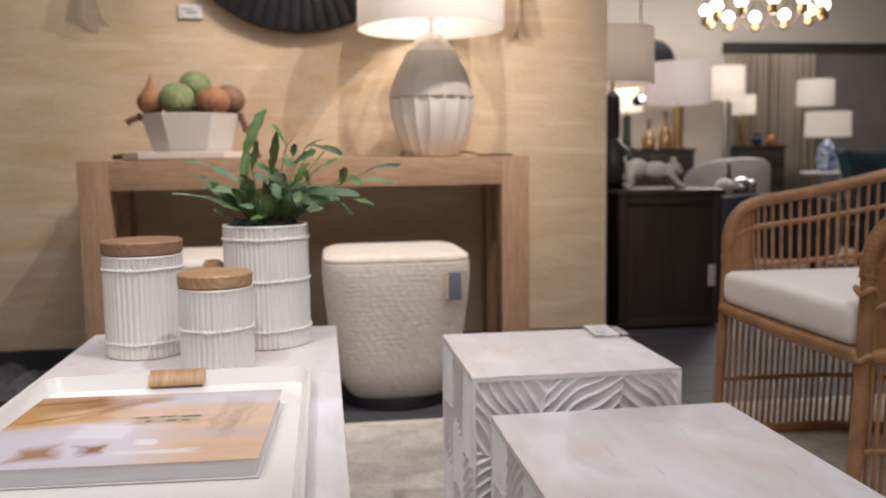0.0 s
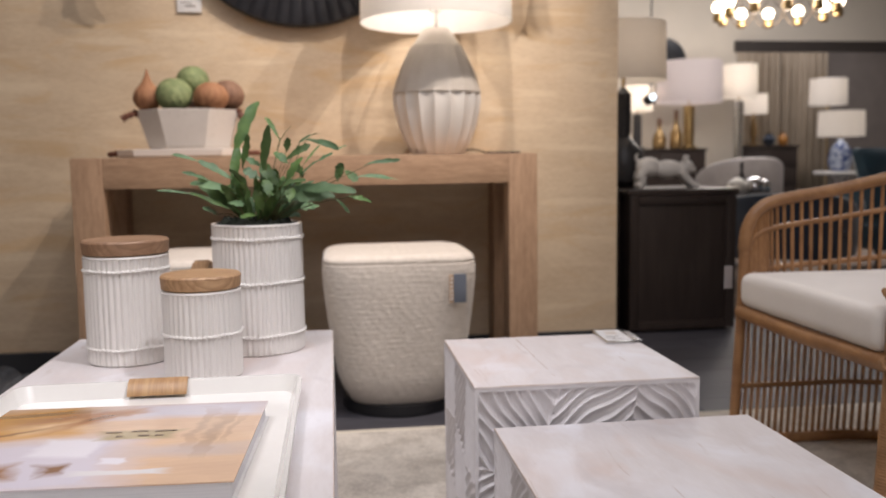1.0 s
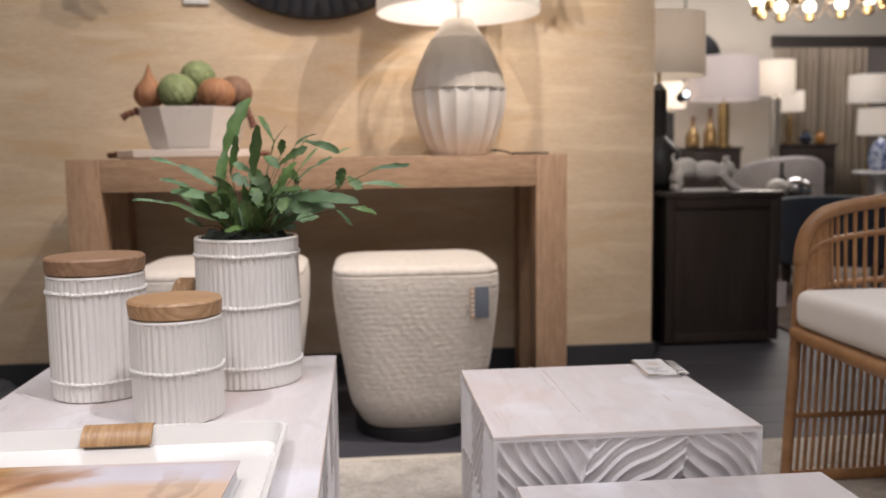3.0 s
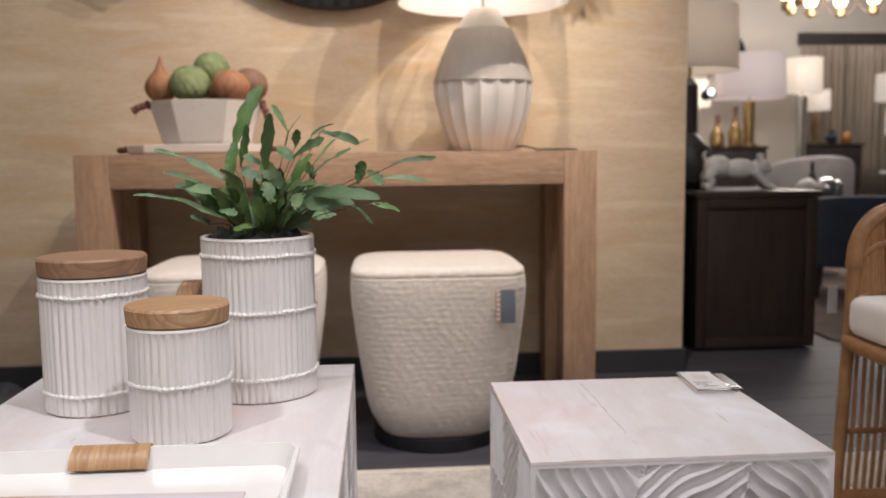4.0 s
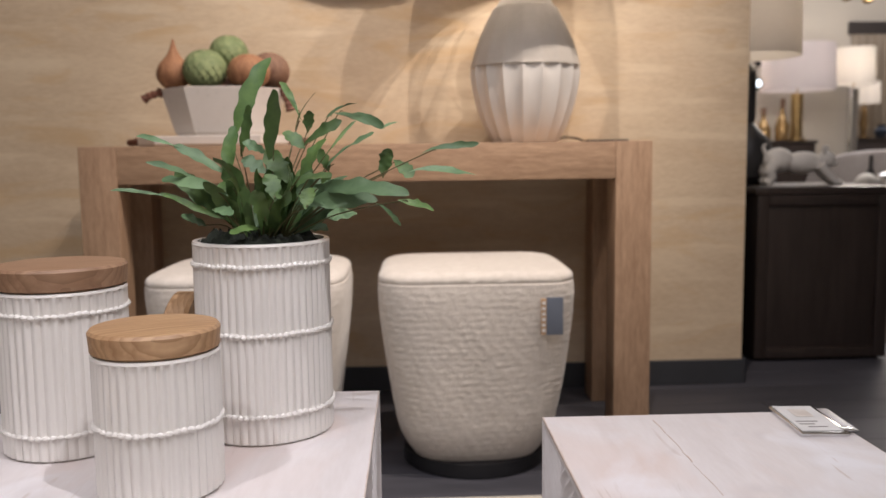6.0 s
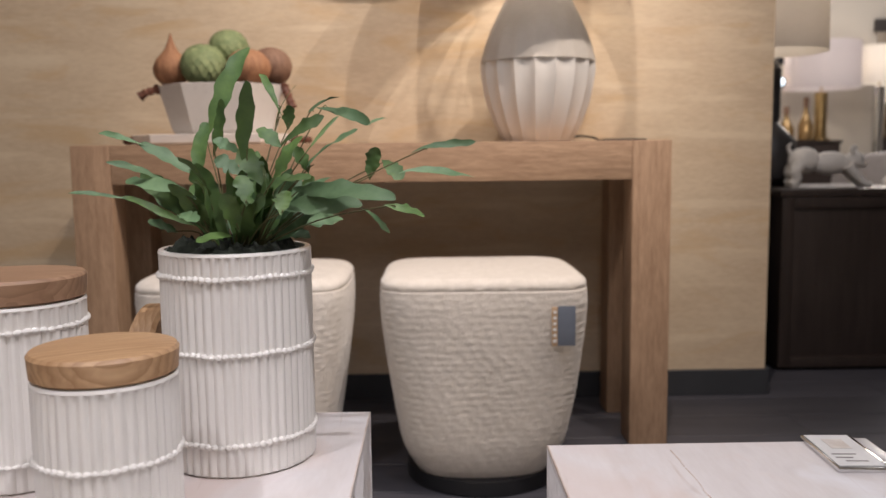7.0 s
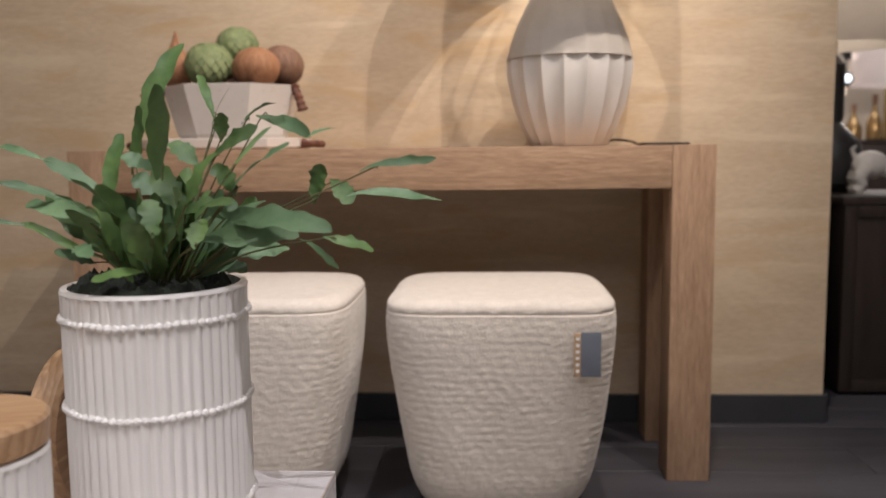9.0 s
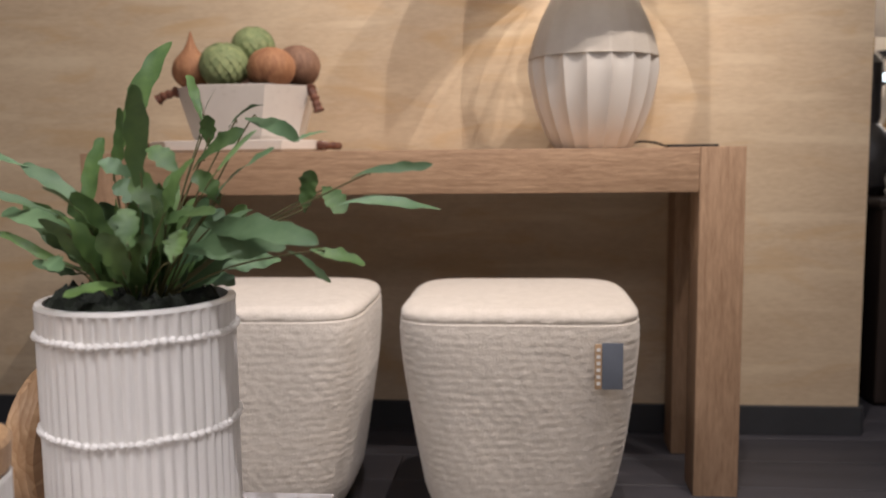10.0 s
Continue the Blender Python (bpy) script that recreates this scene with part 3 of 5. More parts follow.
def bowls():
    tray = thing("serving_tray", (-0.435, 3.08, 0.80), "white lacquered serving tray with brown twisted cord handles", "tray")
    bm = octa_loft([(0.200, 0.130, 0.06, 0.0), (0.206, 0.137, 0.065, 0.006), (0.208, 0.138, 0.065, 0.026), (0.200, 0.130, 0.062, 0.028), (0.185, 0.118, 0.058, 0.012)])
    part("body", bm, BOWL_GLAZE, tray, smooth=False)
    for sx in (-1, 1):
        part("handle", knotted_cord(None, [(sx * 0.195, -0.05, 0.016), (sx * 0.235, -0.035, 0.014), (sx * 0.248, 0.0, 0.013), (sx * 0.235, 0.035, 0.014), (sx * 0.195, 0.05, 0.016)]), TWIG, tray, "brown twisted cord handle")
    bowl = thing("bowl", (-0.414, 3.08, 0.8125), "white faceted ceramic bowl with brown knotted cord handles", "bowl")
    bm = octa_loft([(0.112, 0.092, 0.060, 0.0), (0.134, 0.104, 0.072, 0.026), (0.170, 0.126, 0.088, 0.146), (0.164, 0.120, 0.085, 0.148), (0.128, 0.098, 0.068, 0.03), (0.105, 0.085, 0.056, 0.012)])
    part("body", bm, BOWL_GLAZE, bowl, smooth=False)
    part("handle", knotted_cord(None, [(-0.165, -0.03, 0.14), (-0.195, -0.05, 0.128), (-0.212, -0.05, 0.118)], 0.011), TWIG, bowl, "brown knotted cord handle")
    part("handle", knotted_cord(None, [(0.165, -0.03, 0.145), (0.18, -0.045, 0.12), (0.192, -0.05, 0.085)], 0.011), TWIG, bowl, "brown knotted cord handle")


bowls()


def gourd(at, r, squash, material, label, stem=0.0, name="dried_gourd"):
    ob = thing(name, at, label, "gourd", "gourds in the bowl")
    bm = bmesh.new()
    n = 40
    rings = []
    for k in range(17):
        f = math.pi * k / 16
        ring = []
        for i in range(n):
            a = 2 * math.pi * i / n
            rr = r * (0.02 + math.sin(f) * (1 - 0.05 * abs(math.sin(4.5 * a + 0.6 * math.sin(2 * f)))) + 0.012 * math.sin(19 * a) * math.sin(f) + 0.04 * noise.noise(Vector((math.cos(a) * 2, math.sin(a) * 2, f * 2)) + Vector(at)))
            z = -r * squash * math.cos(f)
            if stem and f > 2.3:
                z += stem * ((f - 2.3) / (math.pi - 2.3)) ** 3
            ring.append(bm.verts.new((rr * math.cos(a), rr * math.sin(a), z)))
        rings.append(ring)
    for k in range(16):
        for i in range(n):
            j = (i + 1) % n
            bm.faces.new((rings[k][i], rings[k][j], rings[k + 1][j], rings[k + 1][i]))
    part("body", bm, material, ob)
    return ob


def artichoke(at, r, label):
    ob = thing("artichoke", at, label, "artichoke", "gourds in the bowl")
    part("heart", ball(r * 0.86, (0, 0, 0), (1, 1, 0.95), 20), ARTICHOKE, ob)
    rng = random.Random(int(at[0] * 1000))
    for k in range(12):
        f = 0.30 + 2.50 * k / 11
        m = max(int(17 * math.sin(f)), 5)
        for i in range(m):
            a = 2 * math.pi * (i + 0.5 * (k % 2)) / m + rng.uniform(-0.06, 0.06)
            c = Vector((math.sin(f) * math.cos(a), math.sin(f) * math.sin(a), -math.cos(f) * 0.95))
            side = Vector((-math.sin(a), math.cos(a), 0))
            up = c.cross(side) * -1
            w, h = r * 0.25, r * 0.38
            bm = bmesh.new()
            v = [bm.verts.new(p) for p in (c * r * 0.90 - side * w - up * h * 0.6, c * r * 0.90 + side * w - up * h * 0.6,
                                           c * r * 0.96 + side * w * 0.8 + up * h * 0.1, c * r * 0.985 + up * h * 0.75, c * r * 0.96 - side * w * 0.8 + up * h * 0.1,
                                           c * r * 0.985)]
            for q in ((0, 1, 5), (1, 2, 5), (2, 3, 5), (3, 4, 5), (4, 0, 5)):
                bm.faces.new([v[x] for x in q])
            part("scale", bm, ARTICHOKE, ob)
    return ob


gourd((-0.545, 3.05, 1.002), 0.047, 0.98, FIG, "small brown dried gourd with a pointed stem", 0.050)
artichoke((-0.453, 3.025, 1.010), 0.061, "green dried artichoke with overlapping scales")
artichoke((-0.402, 3.10, 1.062), 0.056, "green dried artichoke on top of the pile")
gourd((-0.332, 3.015, 1.000), 0.059, 0.86, FIG, "round light-brown dried gourd")
gourd((-0.286, 3.085, 1.010), 0.058, 0.92, FIG_DARK, "round dark-brown dried gourd")
gourd((-0.42, 3.08, 0.935), 0.075, 0.8, FIG_DARK, "brown dried gourd at the bottom of the bowl")


# ---- on the wall ----
def wall_disc():
    ob = thing("wall_mirror", (-0.03, 3.335, 1.778), "round black pleated wooden wall disc", "wall decor")
    n, bm = 60, bmesh.new()
    rings = []
    for k, (r, y) in enumerate([(0.495, 0.022), (0.497, 0.0), (0.490, -0.018), (0.40, -0.030), (0.25, -0.034), (0.05, -0.034)]):
        ring = []
        for i in range(n * 6):
            a = 2 * math.pi * i / (n * 6)
            d = 0.006 * abs(math.sin(n * a / 2)) if 2 <= k < 5 else 0
            ring.append(bm.verts.new((r * math.cos(a), y - d, r * math.sin(a))))
        rings.append(ring)
    for k in range(5):
        for i in range(n * 6):
            j = (i + 1) % (n * 6)
            bm.faces.new((rings[k][i], rings[k][j], rings[k + 1][j], rings[k + 1][i]))
    bm.faces.new(rings[-1])
    bm.faces.new(list(reversed(rings[0])))
    part("pleated_face", bm, BLACK_PLEAT, ob)


wall_disc()
card = thing("price_card", (-0.442, 3.354, 1.363), "small white price card fixed to the wallcovering", "card")
part("sheet", box(-0.044, 0.044, -0.003, 0.003, -0.026, 0.026, 0.001), PAPER, card)
part("print_line", box(-0.014, 0.024, -0.0042, -0.0032, -0.006, 0.0), INK, card)
part("print_line", box(-0.030, 0.010, -0.0042, -0.0032, 0.008, 0.011), INK, card)


def twig_sconce(x, z, flip):
    ob = thing("leaf_ornament", (x, 3.25, z), "pale gold metal leaf ornament hung on the wallcovering", "wall decor", "wall leaves")
    for k, (a, drop, wide) in enumerate(((-0.9, 0.02, 0.010), (-0.35, 0.0, 0.015), (0.1, 0.012, 0.012), (0.75, 0.03, 0.009))):
        pts = [(0, 0.0, 0.28), (flip * 0.02 * a, -0.01, 0.16), (flip * 0.045 * a, -0.015, 0.07), (flip * 0.075 * a, 0.0, drop)]
        part("leaf_blade", tube(spline(pts, 16), lambda s: wide * (0.5 + 1.2 * math.sin(math.pi * min(s * 1.05, 1))) * (1.0 - 0.25 * s) + 0.001, 8), GOLD_LEAF, ob)
    part("bracket", box(-0.018, 0.018, 0.0, 0.108, 0.26, 0.30, 0.004), BRANCH, ob)


GOLD_LEAF = mat("pale_gold_leaf", (0.62, 0.50, 0.31), (0.48, 0.37, 0.21), rough=0.4, metal=0.6, scale=25)
twig_sconce(-0.68, 1.415, -1)
twig_sconce(0.845, 1.385, 1)


# ---- boucle stools ----
def stool(at, label, seed):
    ob = thing("pouf_stool", at, label, "stool", "stools under the console")
    bm = bmesh.new()
    nu, side_rings = 280, 150
    prof = []
    for k in range(side_rings):
        s = k / (side_rings - 1)
        z = 0.030 + 0.442 * s
        drop = (1 - s) * 0.442
        r = 0.239 - 0.027 * (drop / 0.28) ** 1.5 - 0.030 * (max(drop - 0.34, 0) / 0.10) ** 2 - 0.003 * max((s - 0.88) / 0.12, 0) ** 2
        prof.append((r, z, 1.0))
    for k in range(7):
        prof.append((0.2355 - 0.0020 * math.sin(math.pi * (k + 0.5) / 7), 0.4725 + 0.0009 * k, 0.3))
    for k in range(1, 11):
        f = math.pi / 2 * k / 10
        prof.append((0.2355 - 0.036 * (1 - math.cos(f)), 0.479 + 0.023 * math.sin(f) ** 0.9, 0.8))
    for k in range(1, 26):
        r = 0.1965 * (1 - k / 25) + 0.003
        prof.append((r, 0.502 + 0.006 * (1 - (r / 0.1995) ** 2), 0.5))
    rings = []
    for k, (r, z, amp) in enumerate(prof):
        ring = []
        for i in range(nu):
            a = 2 * math.pi * i / nu
            p = 3.0 + 2.6 * min(z / 0.45, 1) ** 1.3
            q = 0.985 * r / (abs(math.cos(a)) ** p + abs(math.sin(a)) ** p) ** (1 / p)
            x, y = q * math.cos(a), q * math.sin(a) * 0.95
            c = Vector((x, y, z)) + Vector((seed, 0, 0))
            row = z / 0.0155 + 0.35 * noise.noise(c * 7) + 0.22 * noise.noise(c * 30)
            along = q * a if abs(math.sin(a)) < 0.7 else x
            knot = math.sin(2 * math.pi * (along / 0.026 + 0.37 * math.floor(row)) + 3.5 * noise.noise(c * 16))
            swell = 0.55 + 0.45 * noise.noise(c * 11)
            d = (0.0010 * abs(math.sin(math.pi * row)) ** 0.8 + 0.0008 * knot * abs(math.sin(math.pi * row))) * amp * swell
            d += 0.0007 * noise.noise(c * 150) + 0.0006 * noise.noise(Vector((c.x * 60, c.y * 60, c.z * 110))) + 0.0035 * noise.noise(c * 7)
            if k >= side_rings + 17:
                ring.append(bm.verts.new((x, y, z + d)))
            else:
                ring.append(bm.verts.new((x * (1 + d / max(q, 0.02)), y * (1 + d / max(q, 0.02)), z)))
        rings.append(ring)
    quads(bm, [list(r) for r in zip(*rings)], close_u=True)
    bm.faces.new(rings[-1])
    bm.faces.new(list(reversed(rings[0])))
    bmesh.ops.recalc_face_normals(bm, faces=bm.faces[:])
    part("upholstery", bm, BOUCLE, ob)
    part("plinth", lathe([(0.176, 0.0), (0.180, 0.004), (0.180, 0.036)], 48), BLACK, ob, "black round plinth")
    return ob


st = stool((0.262, 2.732, 0), "cream boucle pouf stool with a blue hang tag, black plinth", 3.0)
tg = part("hang_tag", box(0.004, 0.042, -0.0035, 0.0, -0.086, 0.0, 0.001), TAG_BLUE, st, "slate-blue fabric tag", at=(0.147, -0.2310, 0.444))
part("tag_edge", box(-0.009, 0.0035, -0.0035, 0.0, -0.086, -0.002, 0.001), TAG_TAN, tg, "tan printed tag edge")
for k in range(6):
    part("print_mark", box(-0.006, 0.001, -0.0042, -0.0036, -0.078 + 0.0125 * k, -0.072 + 0.0125 * k), PAPER, tg)
stool((-0.281, 2.738, 0), "cream boucle pouf stool on a black plinth beside the coffee table", 8.0)


# ---- carved whitewashed tables ----
def carved(width, height, seed, res, deep=0.009):
    """Hand-gouged panel: fields of slanting scooped grooves that meet at odd angles, inside a plain border."""
    rng = random.Random(seed)
    sx, sz = max(round(width / 0.115), 2), max(round(height / 0.12), 2)
    seeds = []
    for i in range(sx):
        for j in range(sz):
            up = (i + j) % 2 == 1
            ang = rng.uniform(0.50, 0.85) if up else rng.uniform(2.05, 2.45)
            seeds.append(((i + 0.5 + rng.uniform(-0.22, 0.22)) * width / sx, (j + 0.5 + rng.uniform(-0.25, 0.25)) * height / sz, ang, rng.random()))
    bm = bmesh.new()
    nu, nv = int(width / res), int(height / res)
    grid = []
    for i in range(nu + 1):
        col = []
        for j in range(nv + 1):
            u, v = width * i / nu, height * j / nv
            wu, wv = u + 0.012 * noise.noise(Vector((u * 14, v * 14, seed))), v + 0.012 * noise.noise(Vector((u * 14, v * 14, seed + 9)))
            ds = sorted(((wu - a) ** 2 * 1.1 + (wv - b) ** 2, ang, ph) for a, b, ang, ph in seeds)
            gap = math.sqrt(ds[1][0]) - math.sqrt(ds[0][0])
            ang, ph = ds[0][1], ds[0][2]
            across = -wu * math.sin(ang) + wv * math.cos(ang) + 0.0035 * noise.noise(Vector((u * 15, v * 15, seed + 4)))
            f = (across / 0.0178 + ph) % 1.0
            scoop = (0.5 - 0.5 * math.cos(2 * math.pi * f)) ** 0.62
            edge = min((u - 0.006) / 0.006, (width - 0.006 - u) / 0.006, v / 0.006, (height - 0.004 - v) / 0.005)
            depth = deep * scoop * min(max(edge, 0), 1) ** 0.5 * min(gap / 0.006 + 0.25, 1)
            col.append(bm.verts.new((u, depth, v)))
        grid.append(col)
    quads(bm, grid)
    return bm


def carved_table(name, x0, x1, y0, y1, z, label, category, planks, fine_sides, seed):
    cx, cy = (x0 + x1) / 2, (y0 + y1) / 2
    ob = thing(name, (cx, cy, 0), label, category, "carved tables")
    hx, hy = (x1 - x0) / 2, (y1 - y0) / 2
    top = 0.0045
    edges = [-hx] + planks + [hx]
    for k in range(len(edges) - 1):
        bm = box(edges[k], edges[k + 1], -hy, hy, z - top, z)
        outer = [e for e in bm.edges if all(v.co.z > z - 1e-4 for v in e.verts)]
        rim = bmesh.ops.bevel(bm, geom=outer, offset=0.0018, segments=2, profile=0.6, affect="EDGES")["faces"]
        for f in rim:
            f.material_index = 1
        part("plank", bm, WASH, ob).data.materials.append(WORN_EDGE)
    inset = 0.0003
    sides = {"south": (2 * hx, (-hx, -hy + inset), 0), "north": (2 * hx, (hx, hy - inset), 180), "west": (2 * hy, (-hx + inset, hy), 270), "east": (2 * hy, (hx - inset, -hy), 90)}
    for k, (side, (w, (px, py), rz)) in enumerate(sides.items()):
        bm = carved(w, z - top - 0.0003, seed + k, 0.0018 if side in fine_sides else 0.012, 0.0095 if side == "south" else 0.0045)
        p = part("carved_panel", bm, WASH_SIDE, ob)
        p.matrix_basis = pose(px, py, 0, 0, 0, rz)
    part("core", box(-hx + 0.012, hx - 0.012, -hy + 0.012, hy - 0.012, 0.0, z - top - 0.001), WASH_SIDE, ob)
    return ob


TA, TB, TC = 0.420, 0.416, 0.357
carved_table("coffee_table", -0.457, 0.060, 0.60, 1.842, TA, "long whitewashed carved wooden coffee table holding canisters and a tray", "coffee table", [], ("east",), 11)
carved_table("cube_table", 0.281, 0.656, 1.338, 1.708, TB, "whitewashed cube table with gouged herringbone sides", "side table", [], ("south", "west"), 31)
carved_table("low_cube_table", 0.307, 0.727, 0.870, 1.312, TC, "lower whitewashed cube table with gouged sides", "side table", [], ("west",), 57)
crack = thing("glue_seam", (0.4235, 1.55, TB), "dark worn crack along the plank joint of the cube table", "crack", kind="structure")
for k, (x, y0, y1, w) in enumerate(((0.0, -0.165, -0.148, 0.0005), (0.0004, -0.118, -0.06, 0.0009), (-0.0006, -0.058, -0.03, 0.0006), (0.0003, -0.022, 0.012, 0.0012), (0.0010, 0.014, 0.075, 0.0009), (0.0002, 0.08, 0.132, 0.0013))):
    part("slit", tube(spline([(x, y0, 0.0001), (x + 0.0008, y0 * 0.6 + y1 * 0.4, 0.0001), (x - 0.0005, y1, 0.0001)], 10), w * 0.7, 6), WORN_EDGE, crack)

# ---- acrylic price holder ----
hold = thing("price_holder", (0.617, 1.657, TB), "chrome price holder with a printed white card on the table", "price holder", rz=-3)
part("base", box(-0.030, 0.030, -0.055, 0.056, 0.0, 0.0055, 0.002), CHROME, hold)
part("card", box(-0.027, 0.024, -0.050, 0.052, 0.0058, 0.0068), PAPER, hold, "white printed card")
part("print_field", box(-0.013, 0.010, 0.004, 0.036, 0.0070, 0.0073), FADED, hold, "faded tan print")
for k, (a, b) in enumerate(((-0.021, 0.006), (-0.021, -0.002), (-0.014, 0.010))):
    part("print_line", box(a, b, -0.016 - 0.011 * k, -0.0135 - 0.011 * k, 0.0070, 0.0073), INK, hold)
part("flap", box(0.031, 0.046, -0.042, 0.050, 0.0020, 0.0040, 0.0005), BRUSHED, hold)
part("clip", box(0.022, 0.036, -0.050, -0.040, 0.0056, 0.0088, 0.001), CHROME, hold)


# ---- ribbed canisters and planter ----
def ribbed_wall(r, h, n, wall=0.006, floor=0.006):
    prof = [(r - 0.004, 0.0), (r, 0.003)] + [(r, 0.003 + (h - 0.008) * k / 6) for k in range(1, 7)] + [(r + 0.0012, h - 0.003), (r, h), (r - wall, h), (r - wall, h - 0.02), (r - wall, floor)]
    def ridge(a, k):
        """Softly rounded staves with narrow grooves between them, each stave a little different."""
        x = abs(math.sin(n * a / 2))
        stave = math.floor(n * a / (2 * math.pi))
        return 0.0014 * x + 0.0012 * x * x - 0.0018 + 0.0003 * math.sin(stave * 2.4) if 1 <= k <= 7 else 0
    return lathe(prof, n * 10, ridge)


def bead_ring(r, z, n, fat=0.0023):
    bm = bmesh.new()
    seg, m = n * 6, 8
    grid = []
    for i in range(seg):
        a = 2 * math.pi * i / seg
        q = fat * (0.62 + 0.85 * abs(math.sin(n * a / 2)) ** 1.1 + 0.12 * math.sin(7.3 * a))
        wob = 0.0006 * math.sin(5 * a) + 0.0004 * math.sin(13 * a + 1)
        grid.append([bm.verts.new(((r + q * math.cos(b)) * math.cos(a), (r + q * math.cos(b)) * math.sin(a), z + wob + q * math.sin(b))) for b in (2 * math.pi * j / m for j in range(m))])
    quads(bm, grid, True, True)
    return bm


def lid(r, z0, z1):
    return lathe([(r - 0.003, z0), (r, z0 + 0.002), (r + 0.0015, z1 - 0.004), (r - 0.001, z1 - 0.0008), (r - 0.006, z1), (r * 0.5, z1 + 0.0006)], 72)


def canister(at, r, h, lid_h, rings, material, label, n):
    ob = thing("canister", at, label, "canister", "ribbed canisters")
    body = part("body", ribbed_wall(r, h, n), GLAZE, ob)
    for z in rings:
        part("bead_ring", bead_ring(r + 0.0004, z, int(n * 1.35)), GLAZE, body)
    lid_ob = part("lid", lid(r + 0.001, h + 0.001, h + lid_h), material, ob, "turned wooden lid")
    lid_ob.rotation_euler[2] = 0.5
    return ob


canister((-0.309, 1.635, TA), 0.0732, 0.1945, 0.028, (0.030, 0.169), ACACIA_DARK, "taller white ribbed ceramic canister with a brown wooden lid", 41)
canister((-0.156, 1.487, TA), 0.0635, 0.148, 0.026, (0.075,), ACACIA, "shorter white ribbed ceramic canister with a light wooden lid", 39)


def wooden_link():
    ob = thing("wooden_ring", (-0.194, 1.754, TA), "carved wooden ring standing on edge behind the canisters", "ornament", rz=88)
    bm = bmesh.new()
    R, r, t = 0.083, 0.045, 0.015
    grid = []
    for i in range(48):
        a = 2 * math.pi * i / 48
        row = []
        for rad, y in ((r, -t), (r + 0.004, -t - 0.002), (R - 0.004, -t - 0.002), (R, -t + 0.003), (R, t - 0.003), (R - 0.004, t), (r + 0.004, t), (r, t - 0.003)):
            row.append(bm.verts.new((rad * math.cos(a), y, R + rad * math.sin(a))))
        grid.append(row)
    quads(bm, grid, True, True)
    bmesh.ops.recalc_face_normals(bm, faces=bm.faces[:])
    part("ring", bm, ACACIA, ob)


wooden_link()


# ---- fern in the ribbed planter ----
def notch(s, row):
    """Shallow bites in a leaf's edge, uneven in spacing and depth."""
    f = s + 0.35 * noise.noise(Vector((s * 1.3, row, 0)))
    return (f % 1.0) ** 1.5 * (0.25 + 0.75 * abs(noise.noise(Vector((math.floor(f) * 1.7, row, 5))))) - 0.25


def leaf_mesh(base, tip, width, arch, seed, lean=0.3):
    """A strap-shaped fern blade with a blunt tip, ragged wavy edges and a sunken midrib, its face turned up towards the light."""
    rng = random.Random(seed)
    a, d3 = Vector(base), Vector(tip)
    out = d3 - a
    face = Vector((rng.uniform(-lean, lean), -0.72 + rng.uniform(-lean, lean), 0.62 + rng.uniform(-lean, lean))).normalized()
    across = out.cross(face).normalized()
    sway = across * out.length * rng.choice((-1, 1)) * rng.uniform(0.03, 0.12)
    lift = across.cross(out).normalized() * arch
    if lift.z < 0:
        lift = -lift
    b = a + out * 0.30 + lift + sway
    c = a + out * 0.70 + lift - sway * 0.6
    bm = bmesh.new()
    n = 44
    rows = []
    ph = rng.uniform(0, 40)
    curl = rng.uniform(-0.9, 0.9) * min(out.length / 0.07, 1)
    for k in range(n + 1):
        s = k / n
        u = 1 - s
        p = a * u ** 3 + b * 3 * u * u * s + c * 3 * u * s * s + d3 * s ** 3
        d = ((b - a) * u * u + (c - b) * 2 * u * s + (d3 - c) * s * s).normalized()
        side = d.cross(face).normalized()
        side = Matrix.Rotation(curl * (s - 0.3) + 0.22 * min(out.length / 0.07, 1) * math.sin(s * 6 + ph), 3, d) @ side
        nrm = side.cross(d)
        w = width / 2 * (0.07 + 0.93 * math.sin(math.pi / 2 * min(s / 0.58, 1)) ** 1.25) * max(1 - s ** 7, 0) ** 0.6
        wl = max(w * (1 + 0.28 * noise.noise(Vector((s * 5 + ph, 0, 0))) + 0.10 * math.sin(s * 26 + ph) + 0.20 * notch(s * 8 + ph, 3)), 0.0005)
        wr = max(w * (1 + 0.28 * noise.noise(Vector((s * 5 + ph, 7, 0))) + 0.10 * math.sin(s * 23 + 2 * ph) + 0.20 * notch(s * 9 + ph, 9)), 0.0005)
        wl_up = wl * (0.16 + 0.30 * noise.noise(Vector((s * 6 + ph, 20, 0))))
        wr_up = wr * (0.16 + 0.30 * noise.noise(Vector((s * 6 + ph, 30, 0))))
        rows.append([bm.verts.new(p - side * wl + nrm * wl_up), bm.verts.new(p - side * wl * 0.5 + nrm * wl_up * 0.3), bm.verts.new(p),
                     bm.verts.new(p + side * wr * 0.5 + nrm * wr_up * 0.3), bm.verts.new(p + side * wr + nrm * wr_up)])
    quads(bm, rows)
    return bm


